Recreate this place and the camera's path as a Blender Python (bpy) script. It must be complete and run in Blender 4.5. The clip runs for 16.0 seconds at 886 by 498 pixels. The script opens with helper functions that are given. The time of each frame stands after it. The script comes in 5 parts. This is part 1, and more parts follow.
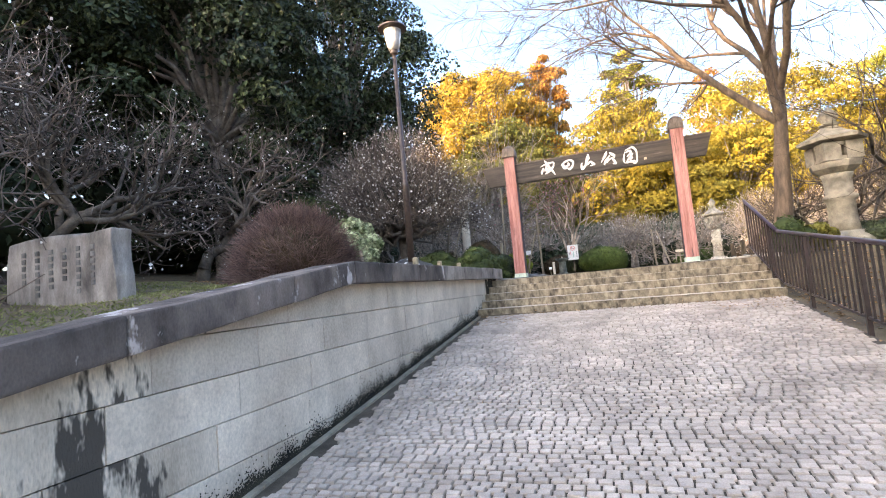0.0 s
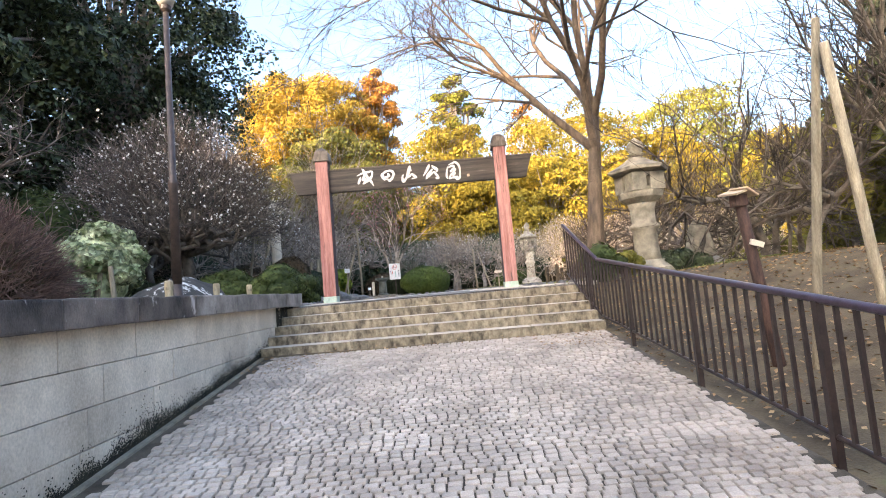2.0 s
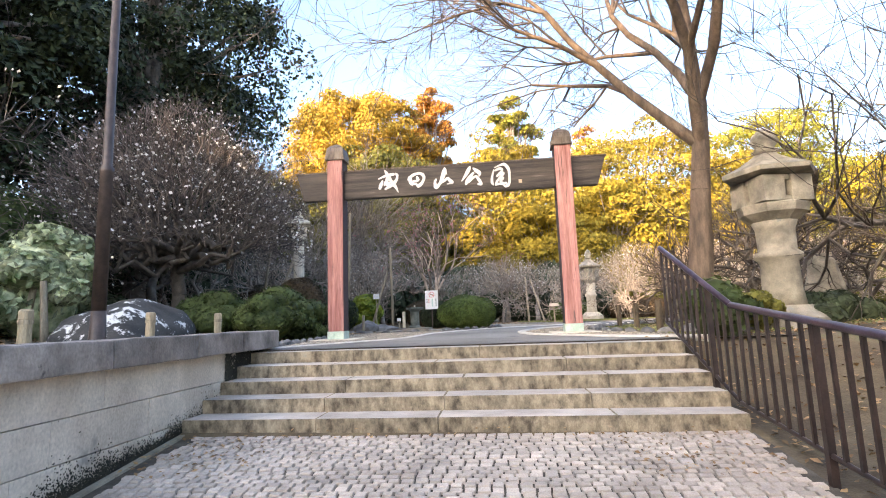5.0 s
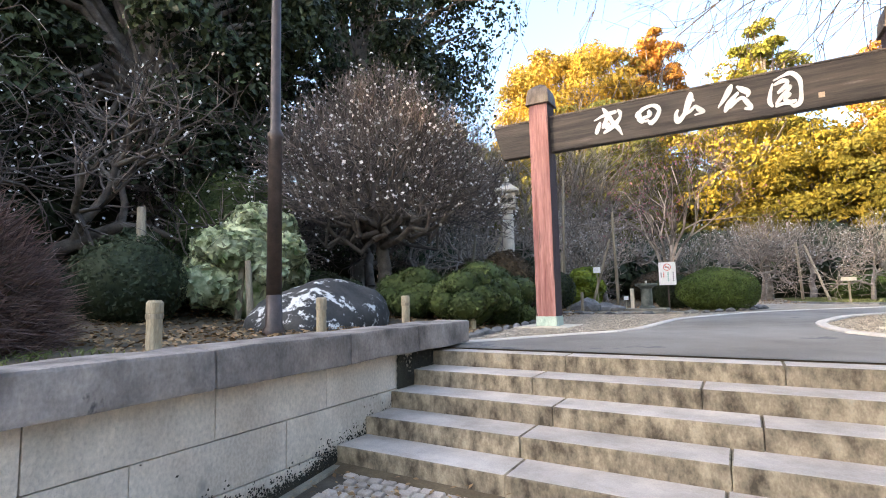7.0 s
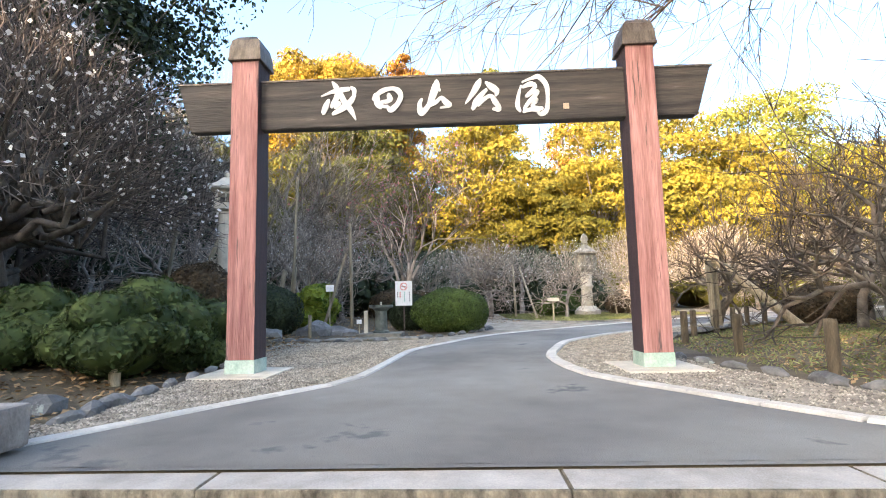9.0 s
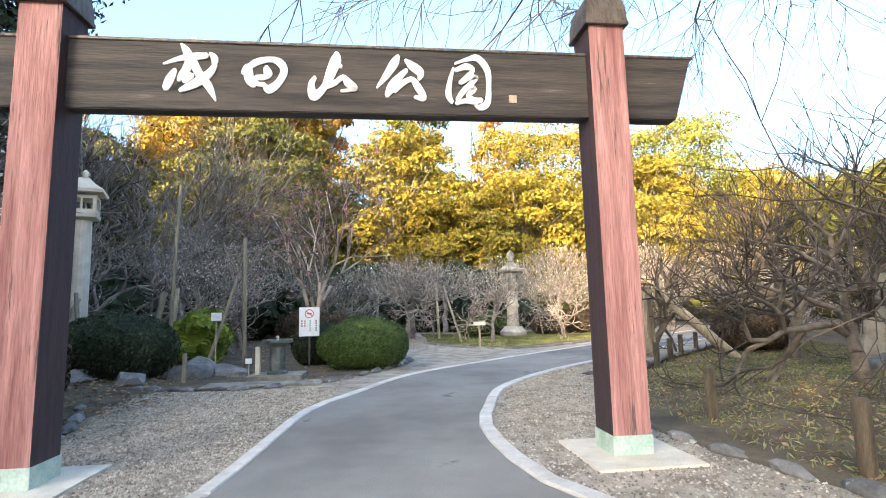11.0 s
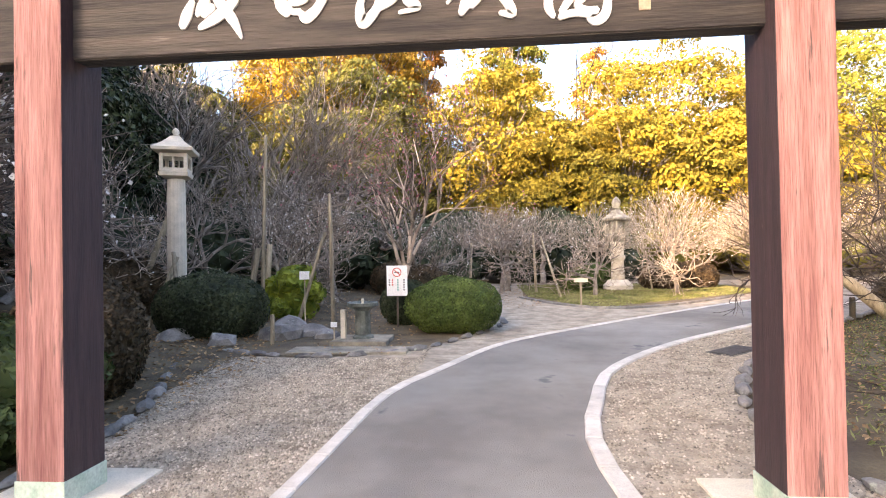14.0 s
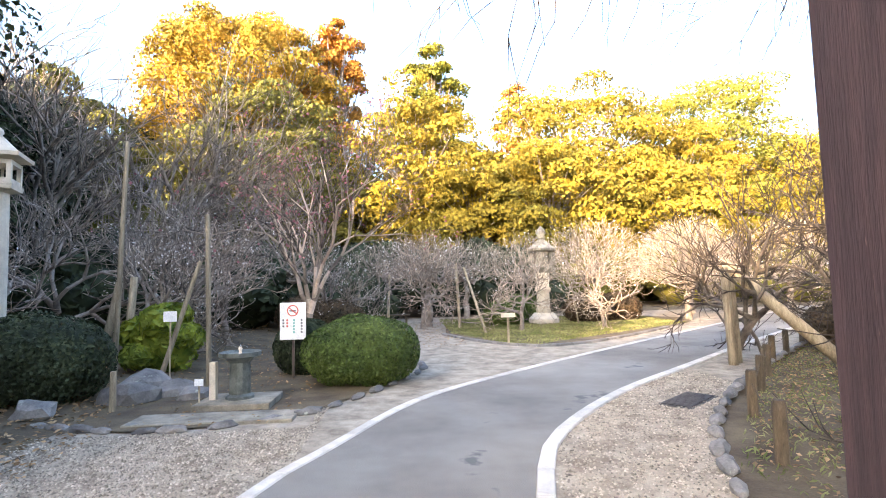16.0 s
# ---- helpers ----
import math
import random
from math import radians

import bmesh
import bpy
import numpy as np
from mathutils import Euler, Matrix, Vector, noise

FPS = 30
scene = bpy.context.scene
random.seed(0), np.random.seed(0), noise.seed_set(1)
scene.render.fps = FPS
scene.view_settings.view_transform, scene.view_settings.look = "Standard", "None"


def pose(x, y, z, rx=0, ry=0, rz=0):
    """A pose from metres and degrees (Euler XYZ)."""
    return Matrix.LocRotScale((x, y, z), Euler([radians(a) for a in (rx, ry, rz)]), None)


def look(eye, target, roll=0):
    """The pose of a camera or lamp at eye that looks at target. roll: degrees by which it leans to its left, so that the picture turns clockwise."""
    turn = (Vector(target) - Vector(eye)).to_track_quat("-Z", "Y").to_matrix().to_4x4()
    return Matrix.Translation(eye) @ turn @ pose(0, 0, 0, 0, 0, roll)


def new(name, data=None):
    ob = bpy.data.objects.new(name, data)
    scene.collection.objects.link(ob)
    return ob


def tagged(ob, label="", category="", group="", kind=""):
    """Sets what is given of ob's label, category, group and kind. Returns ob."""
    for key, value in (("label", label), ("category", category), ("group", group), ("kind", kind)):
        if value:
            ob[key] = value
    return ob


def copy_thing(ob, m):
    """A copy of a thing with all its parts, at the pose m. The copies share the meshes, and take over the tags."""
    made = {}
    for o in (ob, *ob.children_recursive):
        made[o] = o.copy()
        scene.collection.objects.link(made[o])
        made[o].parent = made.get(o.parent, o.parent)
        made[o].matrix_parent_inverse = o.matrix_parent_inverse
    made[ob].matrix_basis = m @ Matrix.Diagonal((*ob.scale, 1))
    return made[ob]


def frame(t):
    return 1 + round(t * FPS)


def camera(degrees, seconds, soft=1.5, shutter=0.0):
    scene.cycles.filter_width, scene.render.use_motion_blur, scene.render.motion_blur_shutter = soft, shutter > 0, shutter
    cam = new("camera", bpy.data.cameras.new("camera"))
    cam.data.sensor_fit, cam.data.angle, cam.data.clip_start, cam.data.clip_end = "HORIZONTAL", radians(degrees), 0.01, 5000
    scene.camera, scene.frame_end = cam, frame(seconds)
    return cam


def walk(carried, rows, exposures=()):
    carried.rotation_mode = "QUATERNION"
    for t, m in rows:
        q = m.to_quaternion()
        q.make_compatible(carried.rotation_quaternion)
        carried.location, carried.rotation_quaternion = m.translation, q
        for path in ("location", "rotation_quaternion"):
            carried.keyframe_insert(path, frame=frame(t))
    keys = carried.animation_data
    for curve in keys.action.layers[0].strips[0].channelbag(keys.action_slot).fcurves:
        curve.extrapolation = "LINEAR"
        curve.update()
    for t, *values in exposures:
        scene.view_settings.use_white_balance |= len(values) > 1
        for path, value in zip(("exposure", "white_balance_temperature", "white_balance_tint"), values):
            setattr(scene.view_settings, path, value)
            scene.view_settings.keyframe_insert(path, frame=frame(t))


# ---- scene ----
cam = camera(82.6, 16.0, soft=1.0)
PATH = [
    (0, (0.115, -0.447, 1.57), (-0.534, 1.437, 1.734), -5.1),
    (0.5, (0.173, 0.1, 1.63), (-0.359, 2.021, 1.791), -5.4),
    (1, (0.135, 0.687, 1.673), (-0.26, 2.642, 1.811), -5.5),
    (1.5, (0.122, 1.175, 1.735), (-0.094, 3.158, 1.874), -5.4),
    (2, (0.282, 1.622, 1.802), (0.287, 3.615, 1.965), -4.9),
    (2.5, (0.398, 2.204, 1.822), (0.571, 4.187, 2.021), -4.1),
    (3, (0.492, 2.709, 1.837), (0.62, 4.689, 2.084), -3.6),
    (3.2, (0.533, 2.912, 1.852), (0.592, 4.894, 2.116), -3.5),
    (5.3, (0.55, 5.128, 2.102), (0.222, 7.081, 2.376), -1.2),
    (5.5, (0.493, 5.356, 2.127), (0.029, 7.283, 2.391), -1.0),
    (6, (0.37, 5.822, 2.19), (-0.452, 7.631, 2.424), -1.0),
    (6.5, (0.291, 6.304, 2.265), (-0.738, 8.008, 2.459), -1.2),
    (7, (0.063, 6.848, 2.277), (-0.945, 8.566, 2.461), -1.3),
    (7.5, (-0.071, 7.349, 2.351), (-0.912, 9.152, 2.558), -1.2),
    (8, (-0.117, 7.913, 2.444), (-0.747, 9.797, 2.671), -1.4),
    (8.5, (-0.191, 8.554, 2.451), (-0.54, 10.511, 2.669), -1.3),
    (9, (-0.141, 9.151, 2.515), (-0.217, 11.138, 2.724), -1.3),
    (9.5, (-0.014, 9.715, 2.624), (0.127, 11.699, 2.831), -1.3),
    (9.7, (0.018, 9.923, 2.644), (0.25, 11.899, 2.85), -1.3),
    (11.8, (-0.018, 11.115, 3.21), (0.189, 13.082, 3.503), -1.4),
    (12, (-0.031, 11.145, 3.245), (0.148, 13.114, 3.55), -1.4),
    (12.5, (-0.001, 11.233, 3.251), (0.101, 13.207, 3.557), -1.3),
    (13, (0.104, 11.433, 3.272), (0.081, 13.419, 3.5), -1.4),
    (13.5, (0.138, 11.603, 3.306), (0.015, 13.596, 3.412), -1.4),
    (14, (0.148, 11.954, 3.328), (-0.011, 13.948, 3.354), -1.0),
    (14.5, (0.196, 12.280, 3.415), (0.046, 14.274, 3.437), -1.1),
    (15, (0.152, 12.600, 3.390), (0.042, 14.594, 3.485), -1.0),
    (15.5, (0.150, 13.060, 3.340), (0.158, 15.053, 3.498), -0.9),
    (16, (0.319, 13.640, 3.359), (0.463, 15.630, 3.505), -1.4),
]
walk(cam, [(t, look(eye, target, roll)) for t, eye, target, roll in PATH], [(0, 3.35, 7350, 15), (2.5, 3.25, 7200, 13), (6, 3.25, 7300, 15), (9, 3.25, 6950, 9), (12.5, 3.1, 6600, 7), (13.3, 3.25, 7900, 21), (14.6, 3.6, 7900, 21), (16.0, 3.65, 7200, 15)])

# ---- light ----
SUN_EL, SUN_TRAVEL = radians(14), Vector((0.62, 0.78, 0.0))
world = bpy.data.worlds.new("sky")
scene.world = world
world.use_nodes = True
wn = world.node_tree
sky = wn.nodes.new("ShaderNodeTexSky")
sky.sky_type, sky.sun_disc = "NISHITA", False
sky.sun_elevation = SUN_EL
sky.sun_rotation = math.atan2(-SUN_TRAVEL.x, -SUN_TRAVEL.y)
sky.air_density, sky.dust_density, sky.ozone_density = 1.0, 7.0, 3.5
wn.links.new(sky.outputs[0], wn.nodes["Background"].inputs[0])
wn.nodes["Background"].inputs[1].default_value = 0.15
sun = new("sun", bpy.data.lights.new("sun", "SUN"))
sun.data.energy, sun.data.angle, sun.data.color = 1.4, radians(0.6), (1.0, 0.76, 0.50)
sun.matrix_world = look((0, 0, 60), Vector((0, 0, 60)) + SUN_TRAVEL.normalized() * math.cos(SUN_EL) - Vector((0, 0, math.sin(SUN_EL))))


# ---- materials ----
def mat(name, c1, c2, scale=6.0, rough=0.85, bump=0.3, fine=60.0, island=0.0, streak=None, metal=0.0, spots=None, objrand=0.0, bend=0.0, transl=0.0, c3=None):
    m = bpy.data.materials.new(name)
    m.use_nodes = True
    n, l = m.node_tree.nodes, m.node_tree.links
    p = n["Principled BSDF"]
    geo = n.new("ShaderNodeNewGeometry")
    vec = geo.outputs["Position"]
    if streak:
        mp = n.new("ShaderNodeMapping")
        mp.inputs["Scale"].default_value = streak
        l.new(vec, mp.inputs["Vector"])
        vec = mp.outputs[0]
    a = n.new("ShaderNodeTexNoise")
    a.inputs["Scale"].default_value, a.inputs["Detail"].default_value, a.inputs["Roughness"].default_value = scale, 6.0, 0.62
    l.new(vec, a.inputs["Vector"])
    ramp = n.new("ShaderNodeValToRGB")
    ramp.color_ramp.elements[0].position, ramp.color_ramp.elements[1].position = 0.34, 0.66
    ramp.color_ramp.elements[0].color, ramp.color_ramp.elements[1].color = (*c1, 1), (*c2, 1)
    if c3:
        e = ramp.color_ramp.elements.new(0.74)
        e.color = (*c3, 1)
    l.new(a.outputs["Fac"], ramp.inputs["Fac"])
    col = ramp.outputs["Color"]
    b = n.new("ShaderNodeTexNoise")
    b.inputs["Scale"].default_value, b.inputs["Detail"].default_value = fine, 3.0
    l.new(vec if streak else geo.outputs["Position"], b.inputs["Vector"])

    def vary(col, source, amount):
        hsv = n.new("ShaderNodeHueSaturation")
        mr = n.new("ShaderNodeMapRange")
        mr.inputs["To Min"].default_value, mr.inputs["To Max"].default_value = 1 - amount, 1 + amount
        l.new(source, mr.inputs["Value"])
        l.new(mr.outputs[0], hsv.inputs["Value"])
        l.new(col, hsv.inputs["Color"])
        return hsv.outputs[0]

    col = vary(col, b.outputs["Fac"], 0.35)
    if island:
        col = vary(col, geo.outputs["Random Per Island"], island)
    if objrand:
        oi = n.new("ShaderNodeObjectInfo")
        col = vary(col, oi.outputs["Random"], objrand)
    if spots:
        v = n.new("ShaderNodeTexNoise")
        v.inputs["Scale"].default_value, v.inputs["Detail"].default_value, v.inputs["Roughness"].default_value = spots[0], 5.0, 0.7
        l.new(geo.outputs["Position"] if len(spots) < 4 else vec, v.inputs["Vector"])
        r2 = n.new("ShaderNodeValToRGB")
        r2.color_ramp.elements[0].position, r2.color_ramp.elements[1].position = spots[1], spots[1] + 0.05
        l.new(v.outputs["Fac"], r2.inputs["Fac"])
        mix = n.new("ShaderNodeMix")
        mix.data_type = "RGBA"
        l.new(r2.outputs["Color"], mix.inputs["Factor"])
        l.new(col, mix.inputs["A"])
        mix.inputs["B"].default_value = (*spots[2], 1)
        col = mix.outputs["Result"]
    l.new(col, p.inputs["Base Color"])
    p.inputs["Roughness"].default_value = rough
    p.inputs["Metallic"].default_value = metal
    if bump:
        bp = n.new("ShaderNodeBump")
        bp.inputs["Strength"].default_value, bp.inputs["Distance"].default_value = bump, 0.01
        l.new(b.outputs["Fac"], bp.inputs["Height"])
        l.new(bp.outputs[0], p.inputs["Normal"])
    if transl:
        tr = n.new("ShaderNodeBsdfTranslucent")
        l.new(col, tr.inputs["Color"])
        mx = n.new("ShaderNodeMixShader")
        mx.inputs[0].default_value = transl
        l.new(p.outputs[0], mx.inputs[1])
        l.new(tr.outputs[0], mx.inputs[2])
        l.new(mx.outputs[0], n["Material Output"].inputs["Surface"])
    return m


M_SETT = mat("sett_granite", (0.329, 0.272, 0.221), (0.551, 0.465, 0.383), 1.6, 0.8, 0.6, 90, island=0.17, objrand=0.15)
M_JOINT = mat("joint_soil", (0.053, 0.043, 0.031), (0.127, 0.105, 0.077), 5, 0.95, 0.6, 120)
M_SOIL = mat("leafy_soil", (0.069, 0.048, 0.028), (0.164, 0.122, 0.068), 1.6, 0.95, 1.0, 45, c3=(0.15, 0.145, 0.065))
M_WALL = mat("wall_stone", (0.445, 0.380, 0.302), (0.763, 0.670, 0.549), 1.3, 0.88, 0.7, 55, objrand=0.10, streak=(1.0, 1.0, 0.7), spots=(1.1, 0.66, (0.33, 0.295, 0.25), 1))
M_WALLSTAIN = mat("streaked_wall_stone", (0.382, 0.325, 0.252), (0.742, 0.650, 0.526), 1.3, 0.88, 0.7, 55, objrand=0.10, streak=(1.0, 1.5, 0.5), spots=(1.5, 0.535, (0.075, 0.066, 0.054), 1))
L_DAMP = mat("black_damp_moss", (0.018, 0.016, 0.012), (0.055, 0.05, 0.032), 3.0, 0.95, 0.3, 40, island=0.5)
M_WALLD = mat("wall_backing", (0.10, 0.095, 0.085), (0.17, 0.16, 0.14), 3, 0.9, 0.5, 80)
M_COPING = mat("coping_stone", (0.037, 0.029, 0.026), (0.223, 0.180, 0.153), 1.5, 0.85, 0.8, 55, objrand=0.30, streak=(1.6, 1.6, 0.8), spots=(2.0, 0.59, (0.52, 0.47, 0.44), 1))
M_COPINGPALE = mat("grey_coping_stone", (0.106, 0.089, 0.077), (0.392, 0.340, 0.297), 2.4, 0.85, 0.8, 55, objrand=0.16, streak=(1.0, 1.0, 0.7), spots=(3.0, 0.64, (0.09, 0.08, 0.075), 1))
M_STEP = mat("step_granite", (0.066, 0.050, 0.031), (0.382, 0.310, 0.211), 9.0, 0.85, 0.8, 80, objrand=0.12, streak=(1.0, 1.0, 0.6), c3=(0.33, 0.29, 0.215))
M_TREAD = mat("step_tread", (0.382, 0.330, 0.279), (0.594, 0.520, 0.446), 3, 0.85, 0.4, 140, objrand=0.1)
M_ASPH = mat("asphalt", (0.170, 0.151, 0.129), (0.318, 0.287, 0.247), 0.45, 0.88, 0.8, 110, spots=(0.9, 0.62, (0.14, 0.132, 0.125)))
M_KERB = mat("kerb_concrete", (0.509, 0.460, 0.396), (0.700, 0.640, 0.558), 4, 0.85, 0.4, 120, objrand=0.12)
M_GRAVEL = mat("gravel", (0.212, 0.172, 0.126), (0.466, 0.390, 0.297), 3.2, 0.95, 1.0, 60)
M_PEBBLE = mat("pebble", (0.191, 0.158, 0.117), (0.445, 0.380, 0.297), 8, 0.85, 0.2, 60, island=0.55)
M_ROCK = mat("garden_rock", (0.10, 0.095, 0.09), (0.27, 0.25, 0.225), 3, 0.9, 0.9, 40, objrand=0.25, spots=(5.0, 0.62, (0.36, 0.37, 0.30)))
M_LICHEN = mat("lichen_rock", (0.028, 0.028, 0.026), (0.075, 0.07, 0.062), 3, 0.85, 0.6, 40, spots=(3.6, 0.54, (0.74, 0.73, 0.68)))
M_STONE = mat("lantern_stone", (0.159, 0.140, 0.108), (0.382, 0.335, 0.257), 3.5, 0.9, 0.6, 80, spots=(2.5, 0.62, (0.20, 0.195, 0.17)))
M_PALE = mat("pale_stone", (0.551, 0.480, 0.369), (0.721, 0.630, 0.495), 4, 0.85, 0.4, 90)
M_MONU = mat("monument_stone", (0.080, 0.068, 0.058), (0.488, 0.425, 0.369), 1.8, 0.85, 0.6, 60, streak=(1.8, 1.8, 0.6))
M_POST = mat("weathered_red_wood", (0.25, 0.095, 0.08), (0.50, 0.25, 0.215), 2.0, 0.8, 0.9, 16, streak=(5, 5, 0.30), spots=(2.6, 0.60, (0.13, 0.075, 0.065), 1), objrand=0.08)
# less faded brown paint, with shade mixed into its colour
M_POSTSIDE = mat("less_faded_shaded_wood", (0.036, 0.022, 0.025), (0.064, 0.037, 0.040), 4, 0.75, 0.6, 22, streak=(5, 5, 0.35), spots=(2.7, 0.70, (0.36, 0.26, 0.22), 1))
M_BEAM = mat("dark_weathered_beam", (0.022, 0.017, 0.014), (0.088, 0.068, 0.054), 2.4, 0.75, 0.9, 16, streak=(0.35, 4, 5), c3=(0.19, 0.16, 0.13))
M_CAP = mat("copper_cap", (0.080, 0.060, 0.045), (0.180, 0.140, 0.108), 5, 0.6, 0.2, 40, metal=0.4, streak=(4, 4, 0.8))
M_VERD = mat("verdigris_copper", (0.34, 0.46, 0.37), (0.54, 0.62, 0.52), 6, 0.75, 0.2, 50)
M_IVORY = mat("ivory_paint", (0.62, 0.58, 0.53), (0.72, 0.68, 0.63), 9, 0.6, 0.1, 60)
M_RAIL = mat("brown_painted_metal", (0.018, 0.011, 0.010), (0.042, 0.025, 0.021), 8, 0.38, 0.1, 60, spots=(9, 0.70, (0.13, 0.065, 0.04)))
M_RAILTOP = mat("worn_top_rail", (0.035, 0.020, 0.030), (0.075, 0.050, 0.075), 8, 0.3, 0.1, 60)
M_LAMP = mat("lamp_pole_metal", (0.045, 0.032, 0.028), (0.085, 0.06, 0.05), 8, 0.5, 0.1, 60)
M_GLASS = mat("opal_glass", (0.45, 0.44, 0.42), (0.55, 0.54, 0.52), 3, 0.25, 0.0, 10)
M_BARK = mat("plum_bark", (0.138, 0.110, 0.090), (0.382, 0.325, 0.270), 4, 0.95, 0.8, 60, c3=(0.46, 0.45, 0.41))
M_BARKDARK = mat("dark_plum_bark", (0.058, 0.046, 0.036), (0.191, 0.155, 0.122), 4, 0.95, 0.8, 60, c3=(0.32, 0.31, 0.27))
M_TWIG = mat("grey_twigs", (0.106, 0.083, 0.066), (0.382, 0.320, 0.261), 1.5, 0.9, 0.2, 30, island=0.7)
M_TWIGDARK = mat("dark_twigs", (0.042, 0.032, 0.025), (0.111, 0.084, 0.064), 2, 0.9, 0.2, 30, island=0.4)
M_TWIGPURPLE = mat("purple_grey_twigs", (0.048, 0.035, 0.031), (0.244, 0.195, 0.162), 1.5, 0.9, 0.2, 30, island=0.7)
M_TWIGRED = mat("reddish_twigs", (0.12, 0.068, 0.054), (0.30, 0.19, 0.155), 2, 0.9, 0.2, 30, island=0.5)
M_TWIGPALE = mat("pale_twigs", (0.233, 0.180, 0.140), (0.488, 0.390, 0.306), 1.5, 0.9, 0.2, 30, island=0.6)
M_TRUNK = mat("smooth_brown_bark", (0.065, 0.045, 0.032), (0.17, 0.118, 0.08), 3, 0.85, 0.5, 40, streak=(3, 3, 0.8))
M_POLE = mat("grey_wood_pole", (0.212, 0.170, 0.113), (0.424, 0.350, 0.243), 5, 0.9, 0.5, 40, streak=(4, 4, 0.5), objrand=0.3)
M_BOLL = mat("bamboo_bollard", (0.34, 0.27, 0.17), (0.52, 0.43, 0.29), 5, 0.8, 0.4, 40, streak=(4, 4, 0.6))
M_DBOLL = mat("dark_wood_bollard", (0.06, 0.045, 0.03), (0.14, 0.105, 0.065), 5, 0.9, 0.5, 40, streak=(4, 4, 0.6))
M_WHITE = mat("white_board", (0.78, 0.77, 0.75), (0.86, 0.85, 0.83), 6, 0.5, 0.05, 60)
M_RED = mat("red_paint", (0.62, 0.09, 0.07), (0.70, 0.13, 0.10), 9, 0.5, 0.0, 60)
M_INK = mat("dark_ink", (0.10, 0.10, 0.10), (0.16, 0.15, 0.15), 9, 0.6, 0.0, 60)
M_TEAL = mat("green_ink", (0.10, 0.40, 0.32), (0.14, 0.46, 0.38), 9, 0.6, 0.0, 60)
M_IRON = mat("drain_iron", (0.05, 0.048, 0.045), (0.11, 0.10, 0.095), 9, 0.6, 0.3, 60, metal=0.6)
M_BASIN = mat("fountain_bronze", (0.07, 0.08, 0.07), (0.19, 0.205, 0.18), 6, 0.5, 0.3, 60, metal=0.3)
M_RUST = mat("rusty_birdhouse_wood", (0.035, 0.019, 0.015), (0.10, 0.052, 0.038), 5, 0.85, 0.5, 40, streak=(4, 4, 0.7))
M_TAN = mat("tan_board", (0.42, 0.30, 0.19), (0.56, 0.43, 0.30), 6, 0.8, 0.2, 40)


def leafmat(name, c1, c2, scale=0.25, rough=0.6, transl=0.25, island=0.4):
    m = mat(name, c1, c2, scale, rough, 0.0, 2.0, island=island, transl=transl)
    m.node_tree.nodes["Principled BSDF"].inputs["Specular IOR Level"].default_value = 0.15
    return m


L_YELLOW = leafmat("golden_green_leaves", (0.125, 0.112, 0.020), (0.33, 0.235, 0.030), 0.35, transl=0.12, island=0.28)
L_GOLD = leafmat("golden_leaves", (0.20, 0.155, 0.028), (0.50, 0.30, 0.042), 0.22, transl=0.15, island=0.25)
L_ORANGE = leafmat("orange_brown_leaves", (0.36, 0.16, 0.035), (0.50, 0.25, 0.05), 0.3)
L_LIME = leafmat("yellow_green_leaves", (0.10, 0.120, 0.022), (0.27, 0.24, 0.036), 0.35, transl=0.12, island=0.28)
L_OLIVE = leafmat("olive_leaves", (0.075, 0.085, 0.022), (0.21, 0.185, 0.042), 0.3, island=0.28)
L_DARK = leafmat("dark_evergreen_leaves", (0.020, 0.029, 0.017), (0.072, 0.088, 0.038), 0.7, 0.45, 0.08, 0.7)
L_HEDGE = leafmat("clipped_hedge_leaves", (0.045, 0.078, 0.020), (0.115, 0.155, 0.040), 1.5, 0.6, 0.15, 0.5)
L_MID = leafmat("mid_green_leaves", (0.032, 0.050, 0.018), (0.085, 0.108, 0.034), 1.5, 0.6, 0.12, 0.5)
L_BROWNH = leafmat("bronze_hedge_leaves", (0.055, 0.045, 0.028), (0.125, 0.085, 0.05), 1.5, 0.7, 0.15, 0.5)
L_DEEP = leafmat("deep_green_hedge_leaves", (0.030, 0.040, 0.022), (0.065, 0.08, 0.04), 1.5, 0.6, 0.1, 0.5)
L_PALE = leafmat("pale_variegated_leaves", (0.10, 0.15, 0.05), (0.58, 0.60, 0.38), 4.0, 0.5, 0.15, 0.6)
L_BRIGHT = leafmat("bright_green_leaves", (0.08, 0.135, 0.022), (0.30, 0.34, 0.05), 3.0, 0.45, 0.2, 0.4)
L_PETAL = leafmat("white_blossom", (0.70, 0.67, 0.63), (0.85, 0.82, 0.78), 3.0, 0.7, 0.2, 0.15)
L_PINK = leafmat("dusky_pink_buds", (0.30, 0.12, 0.13), (0.45, 0.21, 0.22), 2.0, 0.7, 0.2, 0.3)
L_FALLEN = leafmat("fallen_leaves", (0.20, 0.11, 0.05), (0.42, 0.28, 0.15), 3.0, 0.8, 0.0, 0.5)
L_GRASS = leafmat("winter_grass", (0.13, 0.155, 0.05), (0.30, 0.29, 0.13), 0.8, 0.8, 0.2, 0.4)


# ---- builders ----
def thing(name, label, category, at=(0, 0, 0), rz=0, group="", kind=""):
    ob = new(name)
    ob.matrix_basis = pose(*at, 0, 0, rz)
    ob.empty_display_size = 0.1
    return tagged(ob, label, category, group, kind)


def mesh_of(name, verts, faces, material, smooth=False):
    me = bpy.data.meshes.new(name)
    me.from_pydata(verts, [], faces)
    me.materials.append(material)
    if smooth:
        me.shade_smooth()
    me.update()
    return me


